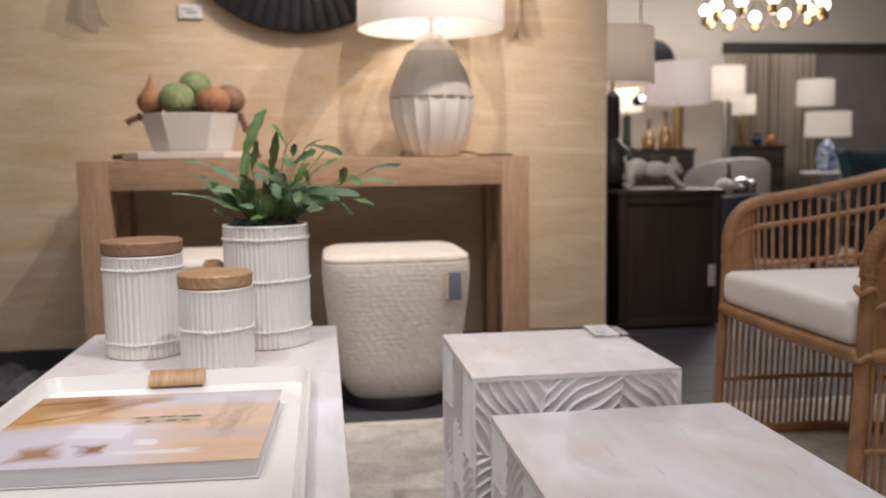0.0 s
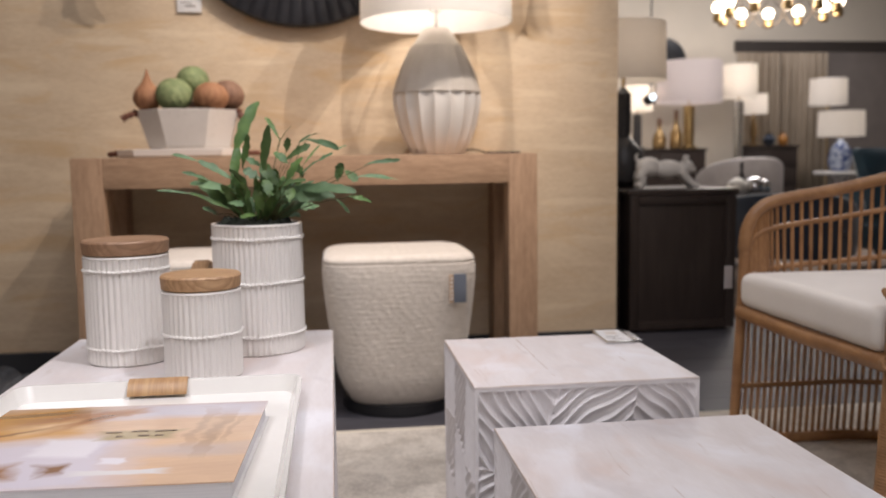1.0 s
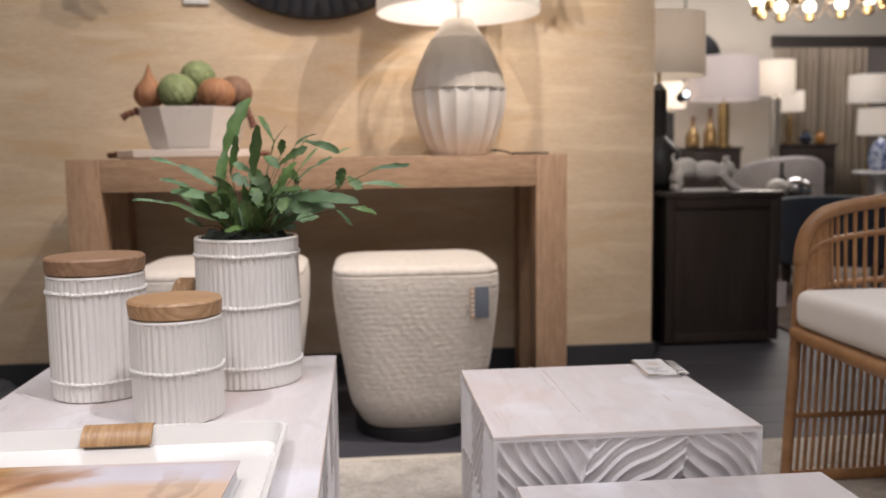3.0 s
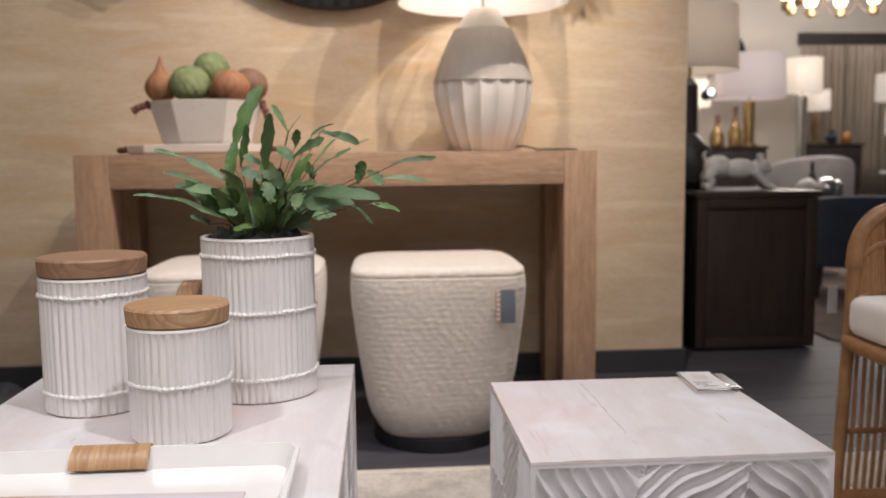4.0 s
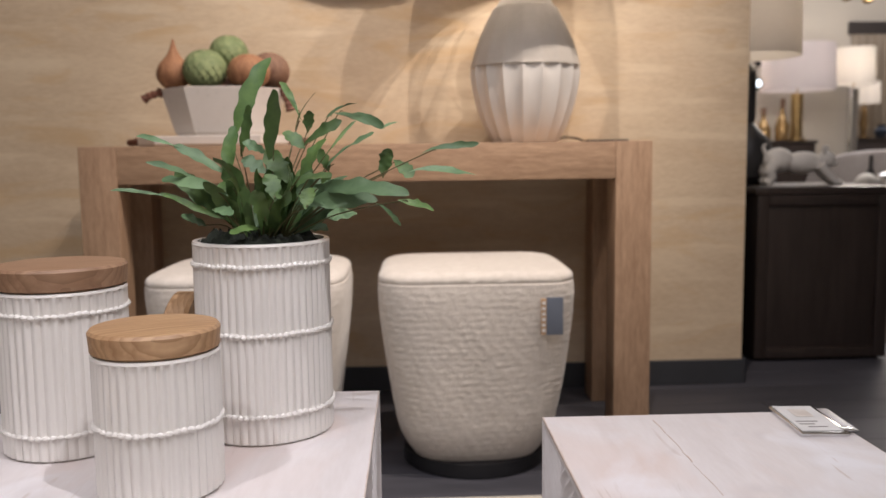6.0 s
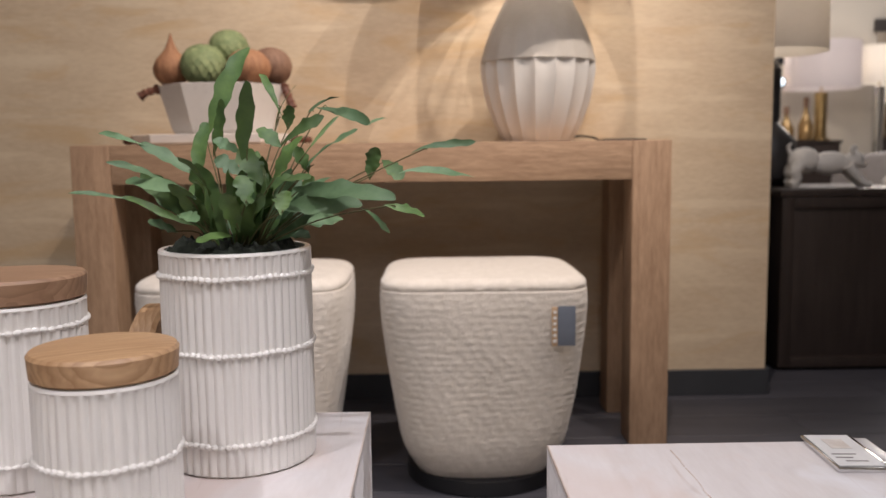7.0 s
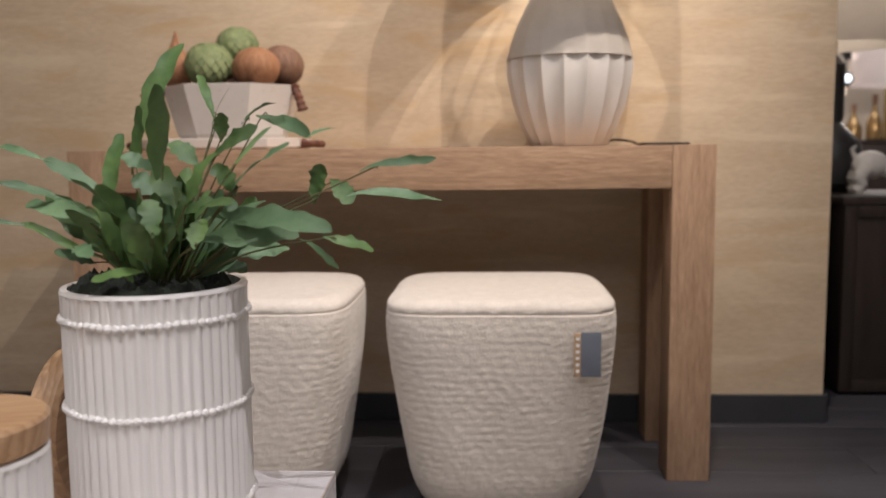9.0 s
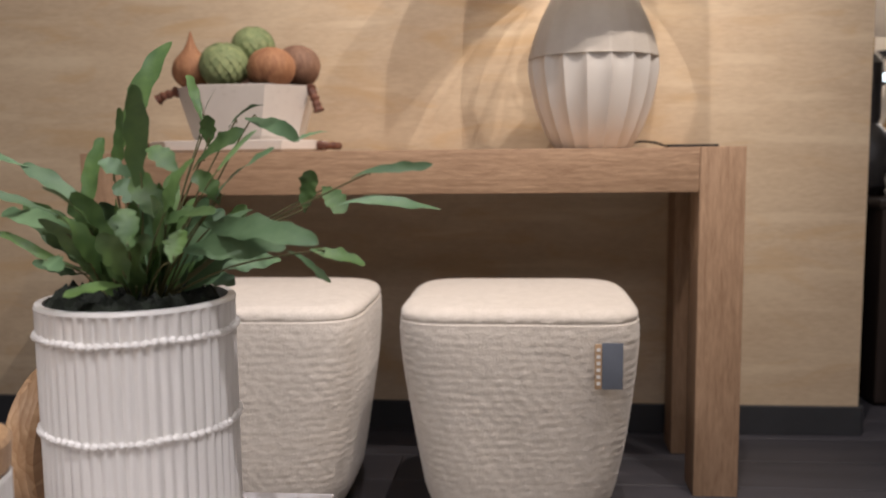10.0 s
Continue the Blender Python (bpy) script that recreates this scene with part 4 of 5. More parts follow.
def fern():
    ob = thing("potted_fern", (-0.078, 1.685, TA), "green fern with strap leaves in a white ribbed ceramic planter", "potted plant")
    h = 0.243
    body = part("planter", ribbed_wall(0.0838, h, 52), GLAZE, ob, "white ribbed ceramic planter")
    for z in (0.036, 0.134, 0.216):
        part("bead_ring", bead_ring(0.0842, z, 72, 0.0025), GLAZE, body)
    bm = bmesh.new()
    rings = []
    for k in range(26):
        r = 0.0776 * (1 - k / 26) + 0.001
        ring = []
        for i in range(100):
            a = 2 * math.pi * i / 100
            x, y = r * math.cos(a), r * math.sin(a)
            z = h - 0.012 + 0.014 * min(k / 6, 1) + 0.005 * noise.noise(Vector((x * 420, y * 420, 1))) + (0.012 * noise.noise(Vector((x * 45, y * 45, 2))) + 0.008 * noise.noise(Vector((x * 130, y * 130, 5)))) * (1 if k else 0)
            z += 0.006 * max(-x / 0.08, 0) * (1 if k else 0)
            ring.append(bm.verts.new((x, y, z)))
        rings.append(ring)
    quads(bm, [list(r) for r in zip(*rings)], close_u=True)
    bm.faces.new(rings[-1])
    part("soil", bm, SOIL, ob, "dark mossy potting soil")
    # blades: foot and tip from the planter's foot, then the width, all in millimetres
    crown = [
        (-50, 85, 368, 5, 90, 477, 23), (-42, -3, 322, -30, 12, 384, 19), (-24, 16, 352, -12, 8, 410, 15), (23, -32, 341, 29, -55, 424, 18), (44, 60, 398, 14, 100, 446, 9),
        (41, 63, 385, 70, 25, 426, 4), (58, 31, 378, 62, 23, 403, 13), (84, 24, 393, 124, -14, 409, 13), (97, 36, 399, 158, -31, 378, 14), (158, -31, 378, 176, 0, 386, 6),
        (58, 6, 358, 105, -8, 389, 15), (91, -49, 350, 124, -35, 387, 4), (88, -35, 329, 75, -43, 355, 16),
    ]
    right_side = [
        (88, -35, 329, 147, -65, 372, 14), (155, -4, 321, 161, -8, 354, 18), (170, 5, 337, 192, -15, 318, 17), (197, -20, 324, 273, 0, 319, 11), (210, -45, 348, 271, -60, 358, 8),
        (78, -14, 308, 187, -95, 299, 22), (58, -28, 287, 149, -47, 291, 24), (178, -66, 291, 216, -58, 279, 12), (149, -29, 284, 176, -5, 257, 6), (70, 14, 264, 116, 50, 271, 18),
    ]
    heart = [
        (-24, -14, 260, -16, -95, 322, 26), (14, -33, 251, 44, -90, 305, 23), (16, -55, 268, 8, -73, 307, 19), (67, -80, 286, 69, -65, 308, 17), (46, -38, 314, 12, -25, 352, 22),
        (7, 10, 325, -24, 15, 343, 18), (11, -21, 349, -13, -33, 363, 15), (44, -34, 313, 96, -62, 321, 17), (64, -80, 326, 94, -96, 364, 18), (62, -54, 356, 39, -50, 374, 18),
        (30, -78, 296, 24, -62, 325, 18), (47, 35, 257, 82, 20, 250, 18), (3, -44, 258, -21, -87, 257, 12),
    ]
    left_side = [
        (-40, 3, 324, -107, 9, 360, 14), (-105, 9, 360, -156, 20, 373, 7), (-75, 5, 316, -129, -35, 340, 9), (-41, -36, 301, -120, 0, 320, 16), (-45, -19, 272, -123, -10, 301, 8),
        (-118, -10, 300, -178, -20, 306, 6), (-41, -71, 284, -14, -97, 280, 13), (-80, 40, 258, -101, 7, 272, 12), (-24, -29, 302, -34, -85, 344, 18),
    ]
    rng = random.Random(4)
    tips = []
    for k, (bx, by, bz, tx, ty, tz, w) in enumerate(crown + right_side + heart + left_side):
        foot, tip = Vector((bx, by, bz)) / 1000, Vector((tx, ty, tz)) / 1000
        # steep blades get the darker back-lit green, most flatter ones the paler lit tone
        steep = (tip - foot).normalized().z > 0.55
        long_leaf = (tip - foot).length
        part("leaf", leaf_mesh(foot - (tip - foot) * 0.12, tip, w / 1000 * 1.10, long_leaf * 0.09, 100 + k), LEAF if steep or k % 5 == 0 else LEAF_LIT, ob)
        joined = any((foot - t).length < 0.02 for t in tips)
        tips.append(tip)
        a = math.atan2(foot.y, foot.x)
        root = Vector((0.028 * math.cos(a) * rng.uniform(0.3, 1), 0.028 * math.sin(a) * rng.uniform(0.3, 1), h - 0.006))
        if not joined and (foot - root).length > 0.02:
            mid = root.lerp(foot, 0.5) + Vector((0, 0, 0.010))
            part("stalk", tube(spline([root, mid, foot, foot.lerp(tip, 0.15)], 12), lambda s: 0.0009 * (1.15 - s * 0.5), 5), STEM, ob, "thin olive-brown stalk")
    for i in range(12):
        a = math.pi * (0.05 + 0.9 * i / 11) + rng.uniform(-0.15, 0.15)
        reach = rng.uniform(0.05, 0.12)
        foot = Vector((0.03 * math.cos(a), 0.02 + 0.03 * math.sin(a), h + rng.uniform(0.0, 0.02)))
        tip = Vector((reach * 1.1 * math.cos(a), reach * math.sin(a), h + rng.uniform(0.03, 0.09)))
        part("leaf", leaf_mesh(foot, tip, rng.uniform(0.016, 0.026), rng.uniform(0.005, 0.02), 300 + i, 0.5), LEAF if i % 3 else LEAF_LIT, ob)
    for i in range(15):
        a = rng.uniform(0, 2 * math.pi)
        reach = rng.uniform(0.015, 0.070)
        high = rng.uniform(0.045, 0.105) * (1.15 - reach * 7)
        foot = Vector((reach * 0.45 * math.cos(a) + 0.012, reach * 0.45 * math.sin(a), h + high * 0.15))
        tip = Vector((reach * 1.5 * math.cos(a) + 0.012, reach * 1.2 * math.sin(a), h + high + 0.02))
        part("leaf", leaf_mesh(foot, tip, rng.uniform(0.019, 0.027), rng.uniform(0.004, 0.016), 500 + i, 0.55), LEAF if i % 3 else LEAF_LIT, ob)
    for i in range(14):
        a = rng.uniform(0, 2 * math.pi)
        foot = Vector((0.02 * math.cos(a), 0.02 * math.sin(a), h - 0.004))
        tip = Vector((0.055 * math.cos(a), 0.045 * math.sin(a), h + rng.uniform(0.03, 0.09)))
        part("leaf", leaf_mesh(foot, tip, rng.uniform(0.014, 0.022), rng.uniform(0.005, 0.015), 400 + i, 0.6), LEAF, ob)


fern()


# ---- tray and book ----
def tray():
    ob = thing("lacquer_tray", (-0.199, 1.02, TA), "white lacquered tray with bamboo-wrapped handle under a large book", "tray")
    w, d = 0.212, 0.33
    bm = bmesh.new()
    def loop(hx, hy, z, r):
        out = []
        for cx, cy, a0 in ((hx - r, hy - r, 0), (-hx + r, hy - r, 90), (-hx + r, -hy + r, 180), (hx - r, -hy + r, 270)):
            for k in range(7):
                a = radians(a0 + 15 * k)
                out.append(bm.verts.new((cx + r * math.cos(a), cy + r * math.sin(a), z)))
        return out
    loops = [loop(w - 0.012, d - 0.012, 0.0, 0.02), loop(w, d, 0.0265, 0.026), loop(w - 0.001, d - 0.001, 0.029, 0.026), loop(w - 0.006, d - 0.006, 0.029, 0.022), loop(w - 0.016, d - 0.016, 0.006, 0.018)]
    quads(bm, [list(r) for r in zip(*loops)], close_u=True)
    bm.faces.new(list(reversed(loops[0])))
    bm.faces.new(loops[-1])
    bmesh.ops.recalc_face_normals(bm, faces=bm.faces[:])
    part("body", bm, LACQUER, ob)
    # flat veneer strips laid over the rim and down into the tray
    band = [(0.005, 0.020), (0.0042, 0.0290), (0.001, 0.0318), (-0.006, 0.0314), (-0.017, 0.0255), (-0.0245, 0.0150), (-0.0255, 0.0110), (-0.022, 0.0110), (-0.015, 0.0200), (-0.007, 0.0292), (0.0015, 0.0292), (0.0015, 0.020)]
    bm = bmesh.new()
    grid = []
    for i in range(61):
        x = -0.047 + 0.087 * i / 60
        q = 0.0004 * abs(math.sin(i * math.pi / 5))
        grid.append([bm.verts.new((x, d + y, z - q)) for y, z in band])
    quads(bm, grid, False, True)
    bm.faces.new(grid[0])
    bm.faces.new(list(reversed(grid[-1])))
    bmesh.ops.recalc_face_normals(bm, faces=bm.faces[:])
    part("handle_wrap", bm, BAMBOO, ob, "tan bamboo strips wound round the rim")


tray()


def book():
    ob = thing("coffee_table_book", (-0.205, 1.055, TA + 0.0065), "large hardcover book with an orange and peach photograph cover", "book", rz=-2.5)
    hx, hy, t = 0.170, 0.148, 0.024
    part("page_block", box(-hx + 0.004, hx - 0.004, -hy + 0.003, hy - 0.003, 0.0025, t - 0.0025), PAGES, ob, "grey-white page edges")
    part("back_cover", box(-hx, hx, -hy, hy, 0.0, 0.0022, 0.0008), PAPER, ob)
    front = part("front_cover", box(-hx, hx, -hy, hy, t - 0.0022, t, 0.0008), COVER, ob, "glossy peach cover")
    z = t + 0.0003
    for x0, x1, y0 in ((-0.010, 0.008, 0.027), (0.020, 0.040, 0.028), (0.048, 0.074, 0.027), (0.006, 0.014, 0.010), (0.032, 0.045, 0.011), (0.052, 0.062, 0.010)):
        part("cover_print", box(x0, x1, y0, y0 + 0.0055, z, z + 0.0001), COVER_BROWN, front, "dark print on the cover")


book()


# ---- rattan armchair ----
def armchair():
    ob = thing("rattan_armchair", (1.128, 1.82, 0), "honey rattan armchair with slatted sides and an ivory seat cushion", "armchair")
    hw = 0.306
    back = 0.60
    def rail_at(s, z_front=0.585, z_back=0.79):
        """Half of the top rail, from the front post round to the middle of the back."""
        return spline([(0.0, hw, z_front - 0.05), (0.006, hw, z_front), (0.03, hw, z_front + 0.045), (0.085, hw, z_front + 0.075), (0.25, hw + 0.005, z_front + 0.100), (0.43, hw - 0.01, z_front + 0.138), (0.56, hw - 0.09, z_back - 0.025), (0.625, hw - 0.20, z_back), (0.64, 0.0, z_back + 0.01)], s)
    for sy in (1, -1):
        half = [Vector((p.x, p.y * sy, p.z)) for p in rail_at(48)]
        part("top_rail", tube(half, 0.0165, 12), RATTAN, ob)
        post = [(-0.022, hw * sy, 0.0), (-0.012, hw * sy, 0.2), (-0.004, hw * sy, 0.38), (0.0, hw * sy, 0.536)]
        if sy > 0:
            part("front_post", tube(spline(post, 20), 0.0135, 12), RATTAN, ob)
        else:
            wrap = spline(post, 360)
            part("front_post", tube(wrap, 0.0140, 12, None, lambda s: 0.0022 * abs(math.sin(s * math.pi * 90))), WRAP, ob, "post wound with rattan cane")
            wrapped = [Vector((p.x, p.y * sy, p.z)) for p in rail_at(420)][:200]
            part("rail_wrap", tube(wrapped, 0.0175, 12, None, lambda s: 0.0022 * abs(math.sin(s * math.pi * 60))), WRAP, ob, "cane winding on the arm")
        part("back_post", tube(spline([(back + 0.02, hw * 0.6 * sy, 0.0), (back + 0.01, hw * 0.62 * sy, 0.4), (0.585, (hw - 0.11) * sy, 0.76)], 14), 0.015, 10), RATTAN, ob)
        part("side_seat_rail", tube([(-0.004, hw * sy, 0.372), (0.3, hw * sy, 0.368), (back, hw * 0.72 * sy, 0.365)], 0.017, 10), RATTAN, ob)
        part("side_bottom_rail", tube([(-0.02, hw * sy, 0.022), (0.3, hw * sy, 0.022), (back + 0.015, hw * 0.68 * sy, 0.022)], 0.017, 10), RATTAN, ob)
        part("side_stretcher", tube([(-0.01, hw * sy, 0.172), (0.3, hw * sy, 0.170), (back + 0.01, hw * 0.66 * sy, 0.168)], 0.0075, 8), RATTAN, ob)
        for z_drop in (0.075, 0.19):
            part("arm_stretcher", tube([Vector((p.x, p.y * 0.995, 0.385 + (p.z - 0.385) * (1 - z_drop / 0.30))) for p in half[6:48:3]], 0.0075, 8), RATTAN, ob)
        for k in range(44):
            f = 6 + k * 41 / 44
            p = half[int(f)].lerp(half[int(f) + 1], f - int(f))
            foot = Vector((p.x * 0.93 + 0.01, p.y * (1 - 0.12 * k / 44), 0.375))
            part("slat", tube([foot, (foot + p) / 2, p], 0.0047, 7), RATTAN, ob)
        for k in range(32):
            x = 0.018 + 0.0180 * k
            y = hw * sy * (1 - 0.30 * max((x - 0.3) / 0.3, 0))
            part("slat", tube([(x - 0.012, y, 0.03), (x - 0.004, y, 0.2), (x, y, 0.37)], 0.0046, 7), RATTAN, ob)
    part("front_seat_rail", tube([(-0.004, -hw, 0.372), (-0.008, 0, 0.368), (-0.004, hw, 0.372)], 0.019, 10), RATTAN, ob)
    part("back_seat_rail", tube([(back, -hw * 0.72, 0.365), (back, hw * 0.72, 0.365)], 0.015, 10), RATTAN, ob)
    part("back_bottom_rail", tube([(back + 0.015, -hw * 0.68, 0.022), (back + 0.015, hw * 0.68, 0.022)], 0.015, 10), RATTAN, ob)
    for z in (0.372, 0.51):
        part("cane_lashing", tube([(-0.004 + 0.019 * math.cos(a), -hw + 0.019 * math.sin(a), z + 0.006 * math.sin(3 * a)) for a in (2 * math.pi * i / 24 for i in range(25))], 0.006, 8), WRAP, ob, "cane lashing on the joint")
    bm = box(-0.024, 0.575, -0.29, 0.29, 0.389, 0.476, 0.032, 5)
    bmesh.ops.subdivide_edges(bm, edges=[e for e in bm.edges if e.calc_length() > 0.2], cuts=7, use_grid_fill=True)
    for v in bm.verts:
        v.co.z += (0.006 if v.co.z > 0.44 else 0) * (1 - (v.co.y / 0.3) ** 2) + 0.003 * noise.noise(v.co * 9)
    part("cushion", bm, CUSHION, ob, "ivory linen seat cushion")
    tag = part("hang_tag", box(-0.022, 0.0, -0.001, 0.001, -0.06, 0.0), GREY_SEAT, ob, "grey paper hang tag")
    tag.location = (-0.022, hw + 0.02, 0.49)
    return ob


armchair()


# ---- dark cabinet with sculpture and lamp ----
def dark_cabinet():
    ob = thing("dark_cabinet", (1.60, 3.63, 0), "dark espresso wooden cabinet with a plain framed side", "cabinet")
    part("body", box(-0.24, 0.25, 0.012, 0.48, 0.01, 0.612, 0.003), ESPRESSO, ob)
    part("top", box(-0.25, 0.262, -0.004, 0.49, 0.613, 0.640, 0.004), ESPRESSO, ob)
    for x0, x1 in ((-0.24, -0.20), (0.205, 0.25)):
        part("stile", box(x0, x1, 0.0, 0.0115, 0.012, 0.611, 0.002), ESPRESSO, ob)
    part("rail", box(-0.199, 0.204, 0.0, 0.0115, 0.575, 0.611, 0.002), ESPRESSO, ob)
    part("rail", box(-0.199, 0.204, 0.0, 0.0115, 0.012, 0.05, 0.002), ESPRESSO, ob)
    low = thing("low_chest", (1.30, 3.72, 0), "dark wooden chest beside the cabinet", "cabinet")
    part("body", box(-0.085, 0.045, 0.0, 0.44, 0.0, 0.628, 0.004), ESPRESSO, low)


dark_cabinet()


def beast():
    """White plaster animal figure, crouched with its head down and tail up: one plain shape."""
    bm = bmesh.new()
    ball(0.05, (-0.06, 0, 0.095), (1.15, 0.75, 0.95), 18, bm=bm)
    ball(0.047, (0.03, 0, 0.085), (1.5, 0.72, 0.9), 18, bm=bm)
    ball(0.034, (0.115, 0, 0.095), (1.1, 0.8, 0.95), 16, bm=bm)
    ball(0.02, (0.140, 0, 0.082), (1.1, 0.9, 0.8), 12, bm=bm)
    tube(spline([(0.105, -0.015, 0.115), (0.10, -0.02, 0.14), (0.115, -0.018, 0.145)], 8), lambda s: 0.009 * (1.1 - 0.6 * s), 8, bm)
    tube(spline([(0.125, 0.015, 0.115), (0.125, 0.02, 0.138), (0.135, 0.018, 0.142)], 8), lambda s: 0.009 * (1.1 - 0.6 * s), 8, bm)
    for y in (-0.028, 0.028):
        tube(spline([(-0.075, y, 0.085), (-0.10, y, 0.055), (-0.092, y, 0.03), (-0.108, y, 0.008), (-0.09, y, 0.006)], 14), lambda s: 0.024 * (1.1 - 0.55 * s), 10, bm)
        tube(spline([(0.085, y, 0.075), (0.11, y, 0.045), (0.14, y, 0.015), (0.165, y, 0.006)], 12), lambda s: 0.019 * (1.1 - 0.5 * s), 10, bm)
    tube(spline([(-0.105, 0, 0.115), (-0.118, 0, 0.145), (-0.105, 0, 0.158)], 8), lambda s: 0.009 * (1.1 - 0.7 * s), 8, bm)
    ob = part("animal_statue", bm, SCULPT)
    ob.matrix_basis = pose(1.565, 3.80, 0.6405, 0, 0, -6)
    tagged(ob, "white plaster crouching animal statue on the dark cabinet", "statue")


beast()


def simple_lamp(at, label, shade_r, shade_z0, shade_z1, shade_mat_, body, body_mat, body_label, lit=0.0, group="showroom lamps"):
    ob = thing("display_lamp", at, label, "lamp", group)
    part("base", lathe(body, 28), body_mat, ob, body_label)
    part("shade", lathe([(shade_r, shade_z0), (shade_r * 0.97, shade_z1), (shade_r * 0.955, shade_z1), (shade_r * 0.985, shade_z0), (shade_r, shade_z0)], 40, None, False), shade_mat_, ob)
    part("socket", lathe([(0.008, body[-1][1]), (0.008, shade_z0 + 0.03), (0.018, shade_z0 + 0.035), (0.018, shade_z0 + 0.075), (0.005, shade_z0 + 0.08)], 12), BRASS, ob)
    if lit:
        point(at[0], at[1], at[2] + shade_z0 * 0.42 + shade_z1 * 0.58, lit, 0.03, (1.0, 0.90, 0.78))
    return ob


simple_lamp((1.445, 3.98, 0.6405), "charcoal gourd-shaped table lamp with a large grey drum shade", 0.20, 0.50, 0.765, SHADE_GREY,
            [(0.06, 0), (0.095, 0.03), (0.105, 0.10), (0.095, 0.17), (0.05, 0.22), (0.03, 0.24), (0.036, 0.26), (0.036, 0.44), (0.012, 0.47)], DARK_CERAMIC, "charcoal ceramic base", 1.2)



# ---- the far showroom ----
side = thing("sideboard", (3.62, 9.02, 0), "dark wooden sideboard under a row of display lamps", "sideboard")
part("body", box(-0.50, 0.53, 0.0, 0.42, 0.10, 0.855, 0.004), ESPRESSO, side)
part("top", box(-0.52, 0.55, -0.01, 0.43, 0.856, 0.885, 0.004), ESPRESSO, side)
for x in (-0.46, 0.45):
    for y in (0.03, 0.35):
        part("leg", box(x, x + 0.04, y, y + 0.04, 0, 0.099, 0.003), ESPRESSO, side)
for k in range(2):
    part("door", box(-0.48 + 0.5 * k, -0.0 + 0.5 * k, -0.012, -0.001, 0.14, 0.83, 0.003), ESPRESSO, side)

simple_lamp((4.03, 9.20, 0.8855), "brass column lamp with a wide blush drum shade", 0.36, 0.505, 0.955, SHADE_PINK,
            [(0.10, 0), (0.10, 0.02), (0.06, 0.03), (0.06, 0.47), (0.01, 0.48)], BRASS, "square brass column", 5.0)
simple_lamp((4.71, 9.40, 0.0), "chrome column floor lamp with a lit white drum shade", 0.205, 1.46, 1.83, SHADE_LIT,
            [(0.16, 0), (0.16, 0.03), (0.055, 0.04), (0.05, 0.7), (0.055, 1.42), (0.01, 1.45)], CHROME, "chrome column", 2.0)
simple_lamp((3.46, 9.28, 0.8855), "small table lamp with a dark column and a lit white shade", 0.17, 0.425, 0.70, SHADE_LIT,
            [(0.09, 0), (0.09, 0.02), (0.05, 0.03), (0.045, 0.38), (0.01, 0.40)], DARK_CERAMIC, "dark square column", 4.0)


def bottle(x, y, h, r, label):
    ob = thing("bottle", (x, y, 0.8855), label, "bottle", "bottles on the sideboard")
    part("glass", lathe([(r * 0.8, 0), (r, 0.01), (r, h * 0.35), (r * 0.55, h * 0.55), (r * 0.3, h * 0.68), (r * 0.28, h * 0.78)], 24), GOLD_GLASS, ob)
    part("stopper", lathe([(r * 0.28, h * 0.781), (r * 0.36, h * 0.79), (r * 0.36, h * 0.99), (r * 0.2, h)], 16), FIG_DARK, ob, "brown stopper")


bottle(3.64, 9.08, 0.33, 0.075, "squat amber glass bottle with a brown stopper")
bottle(3.84, 9.10, 0.42, 0.070, "tall amber glass bottle with a brown stopper")

disc = thing("wall_medallion", (4.00, 9.842, 1.93), "dark round wall medallion on the cream plaster", "wall decor")
bm = lathe([(0.25, 0.0), (0.255, 0.01), (0.24, 0.02), (0.10, 0.012), (0.09, 0.02)], 48)
bmesh.ops.rotate(bm, verts=bm.verts[:], cent=(0, 0, 0), matrix=Matrix.Rotation(radians(90), 3, "X"))
part("plate", bm, BLACK_PLEAT, disc)


def tub_chair(at, w, h, seat_z, material, label, rz=0, legs=True):
    """Barrel-backed upholstered chair, open towards -y."""
    ob = thing("tub_chair", at, label, "armchair", "", "", rz)
    bm = bmesh.new()
    grid = []
    n = 32
    for i in range(n + 1):
        a = math.pi * (-0.10 + 1.20 * i / n)
        dip = 0.72 + 0.28 * math.sin(math.pi * i / n) ** 0.6
        row = []
        for rr, z in ((0.86, 0.20), (0.97, 0.20), (1.0, 0.3), (1.0, h * dip - 0.04), (0.97, h * dip - 0.01), (0.92, h * dip), (0.87, h * dip - 0.012), (0.85, h * dip - 0.04), (0.84, 0.3)):
            row.append(bm.verts.new((w / 2 * rr * math.cos(a), w / 2 * rr * math.sin(a), z)))
        grid.append(row)
    quads(bm, grid, False, True)
    bm.faces.new(grid[0])
    bm.faces.new(list(reversed(grid[-1])))
    bmesh.ops.recalc_face_normals(bm, faces=bm.faces[:])
    part("backrest", bm, material, ob)
    c = part("seat", pillow(w * 0.82, w * 0.86, 0.18), material, ob)
    c.location = (0, -0.06, seat_z - 0.08)
    part("base", box(-w * 0.36, w * 0.36, -w * 0.40, w * 0.34, 0.18, 0.30, 0.02), material, ob)
    for x in (-0.3, 0.3):
        for y in (-0.32, 0.28):
            part("leg", lathe([(0.014, 0), (0.022, 0.18)], 12, None, True, None, (x * w, y * w)), ESPRESSO, ob)
    return ob


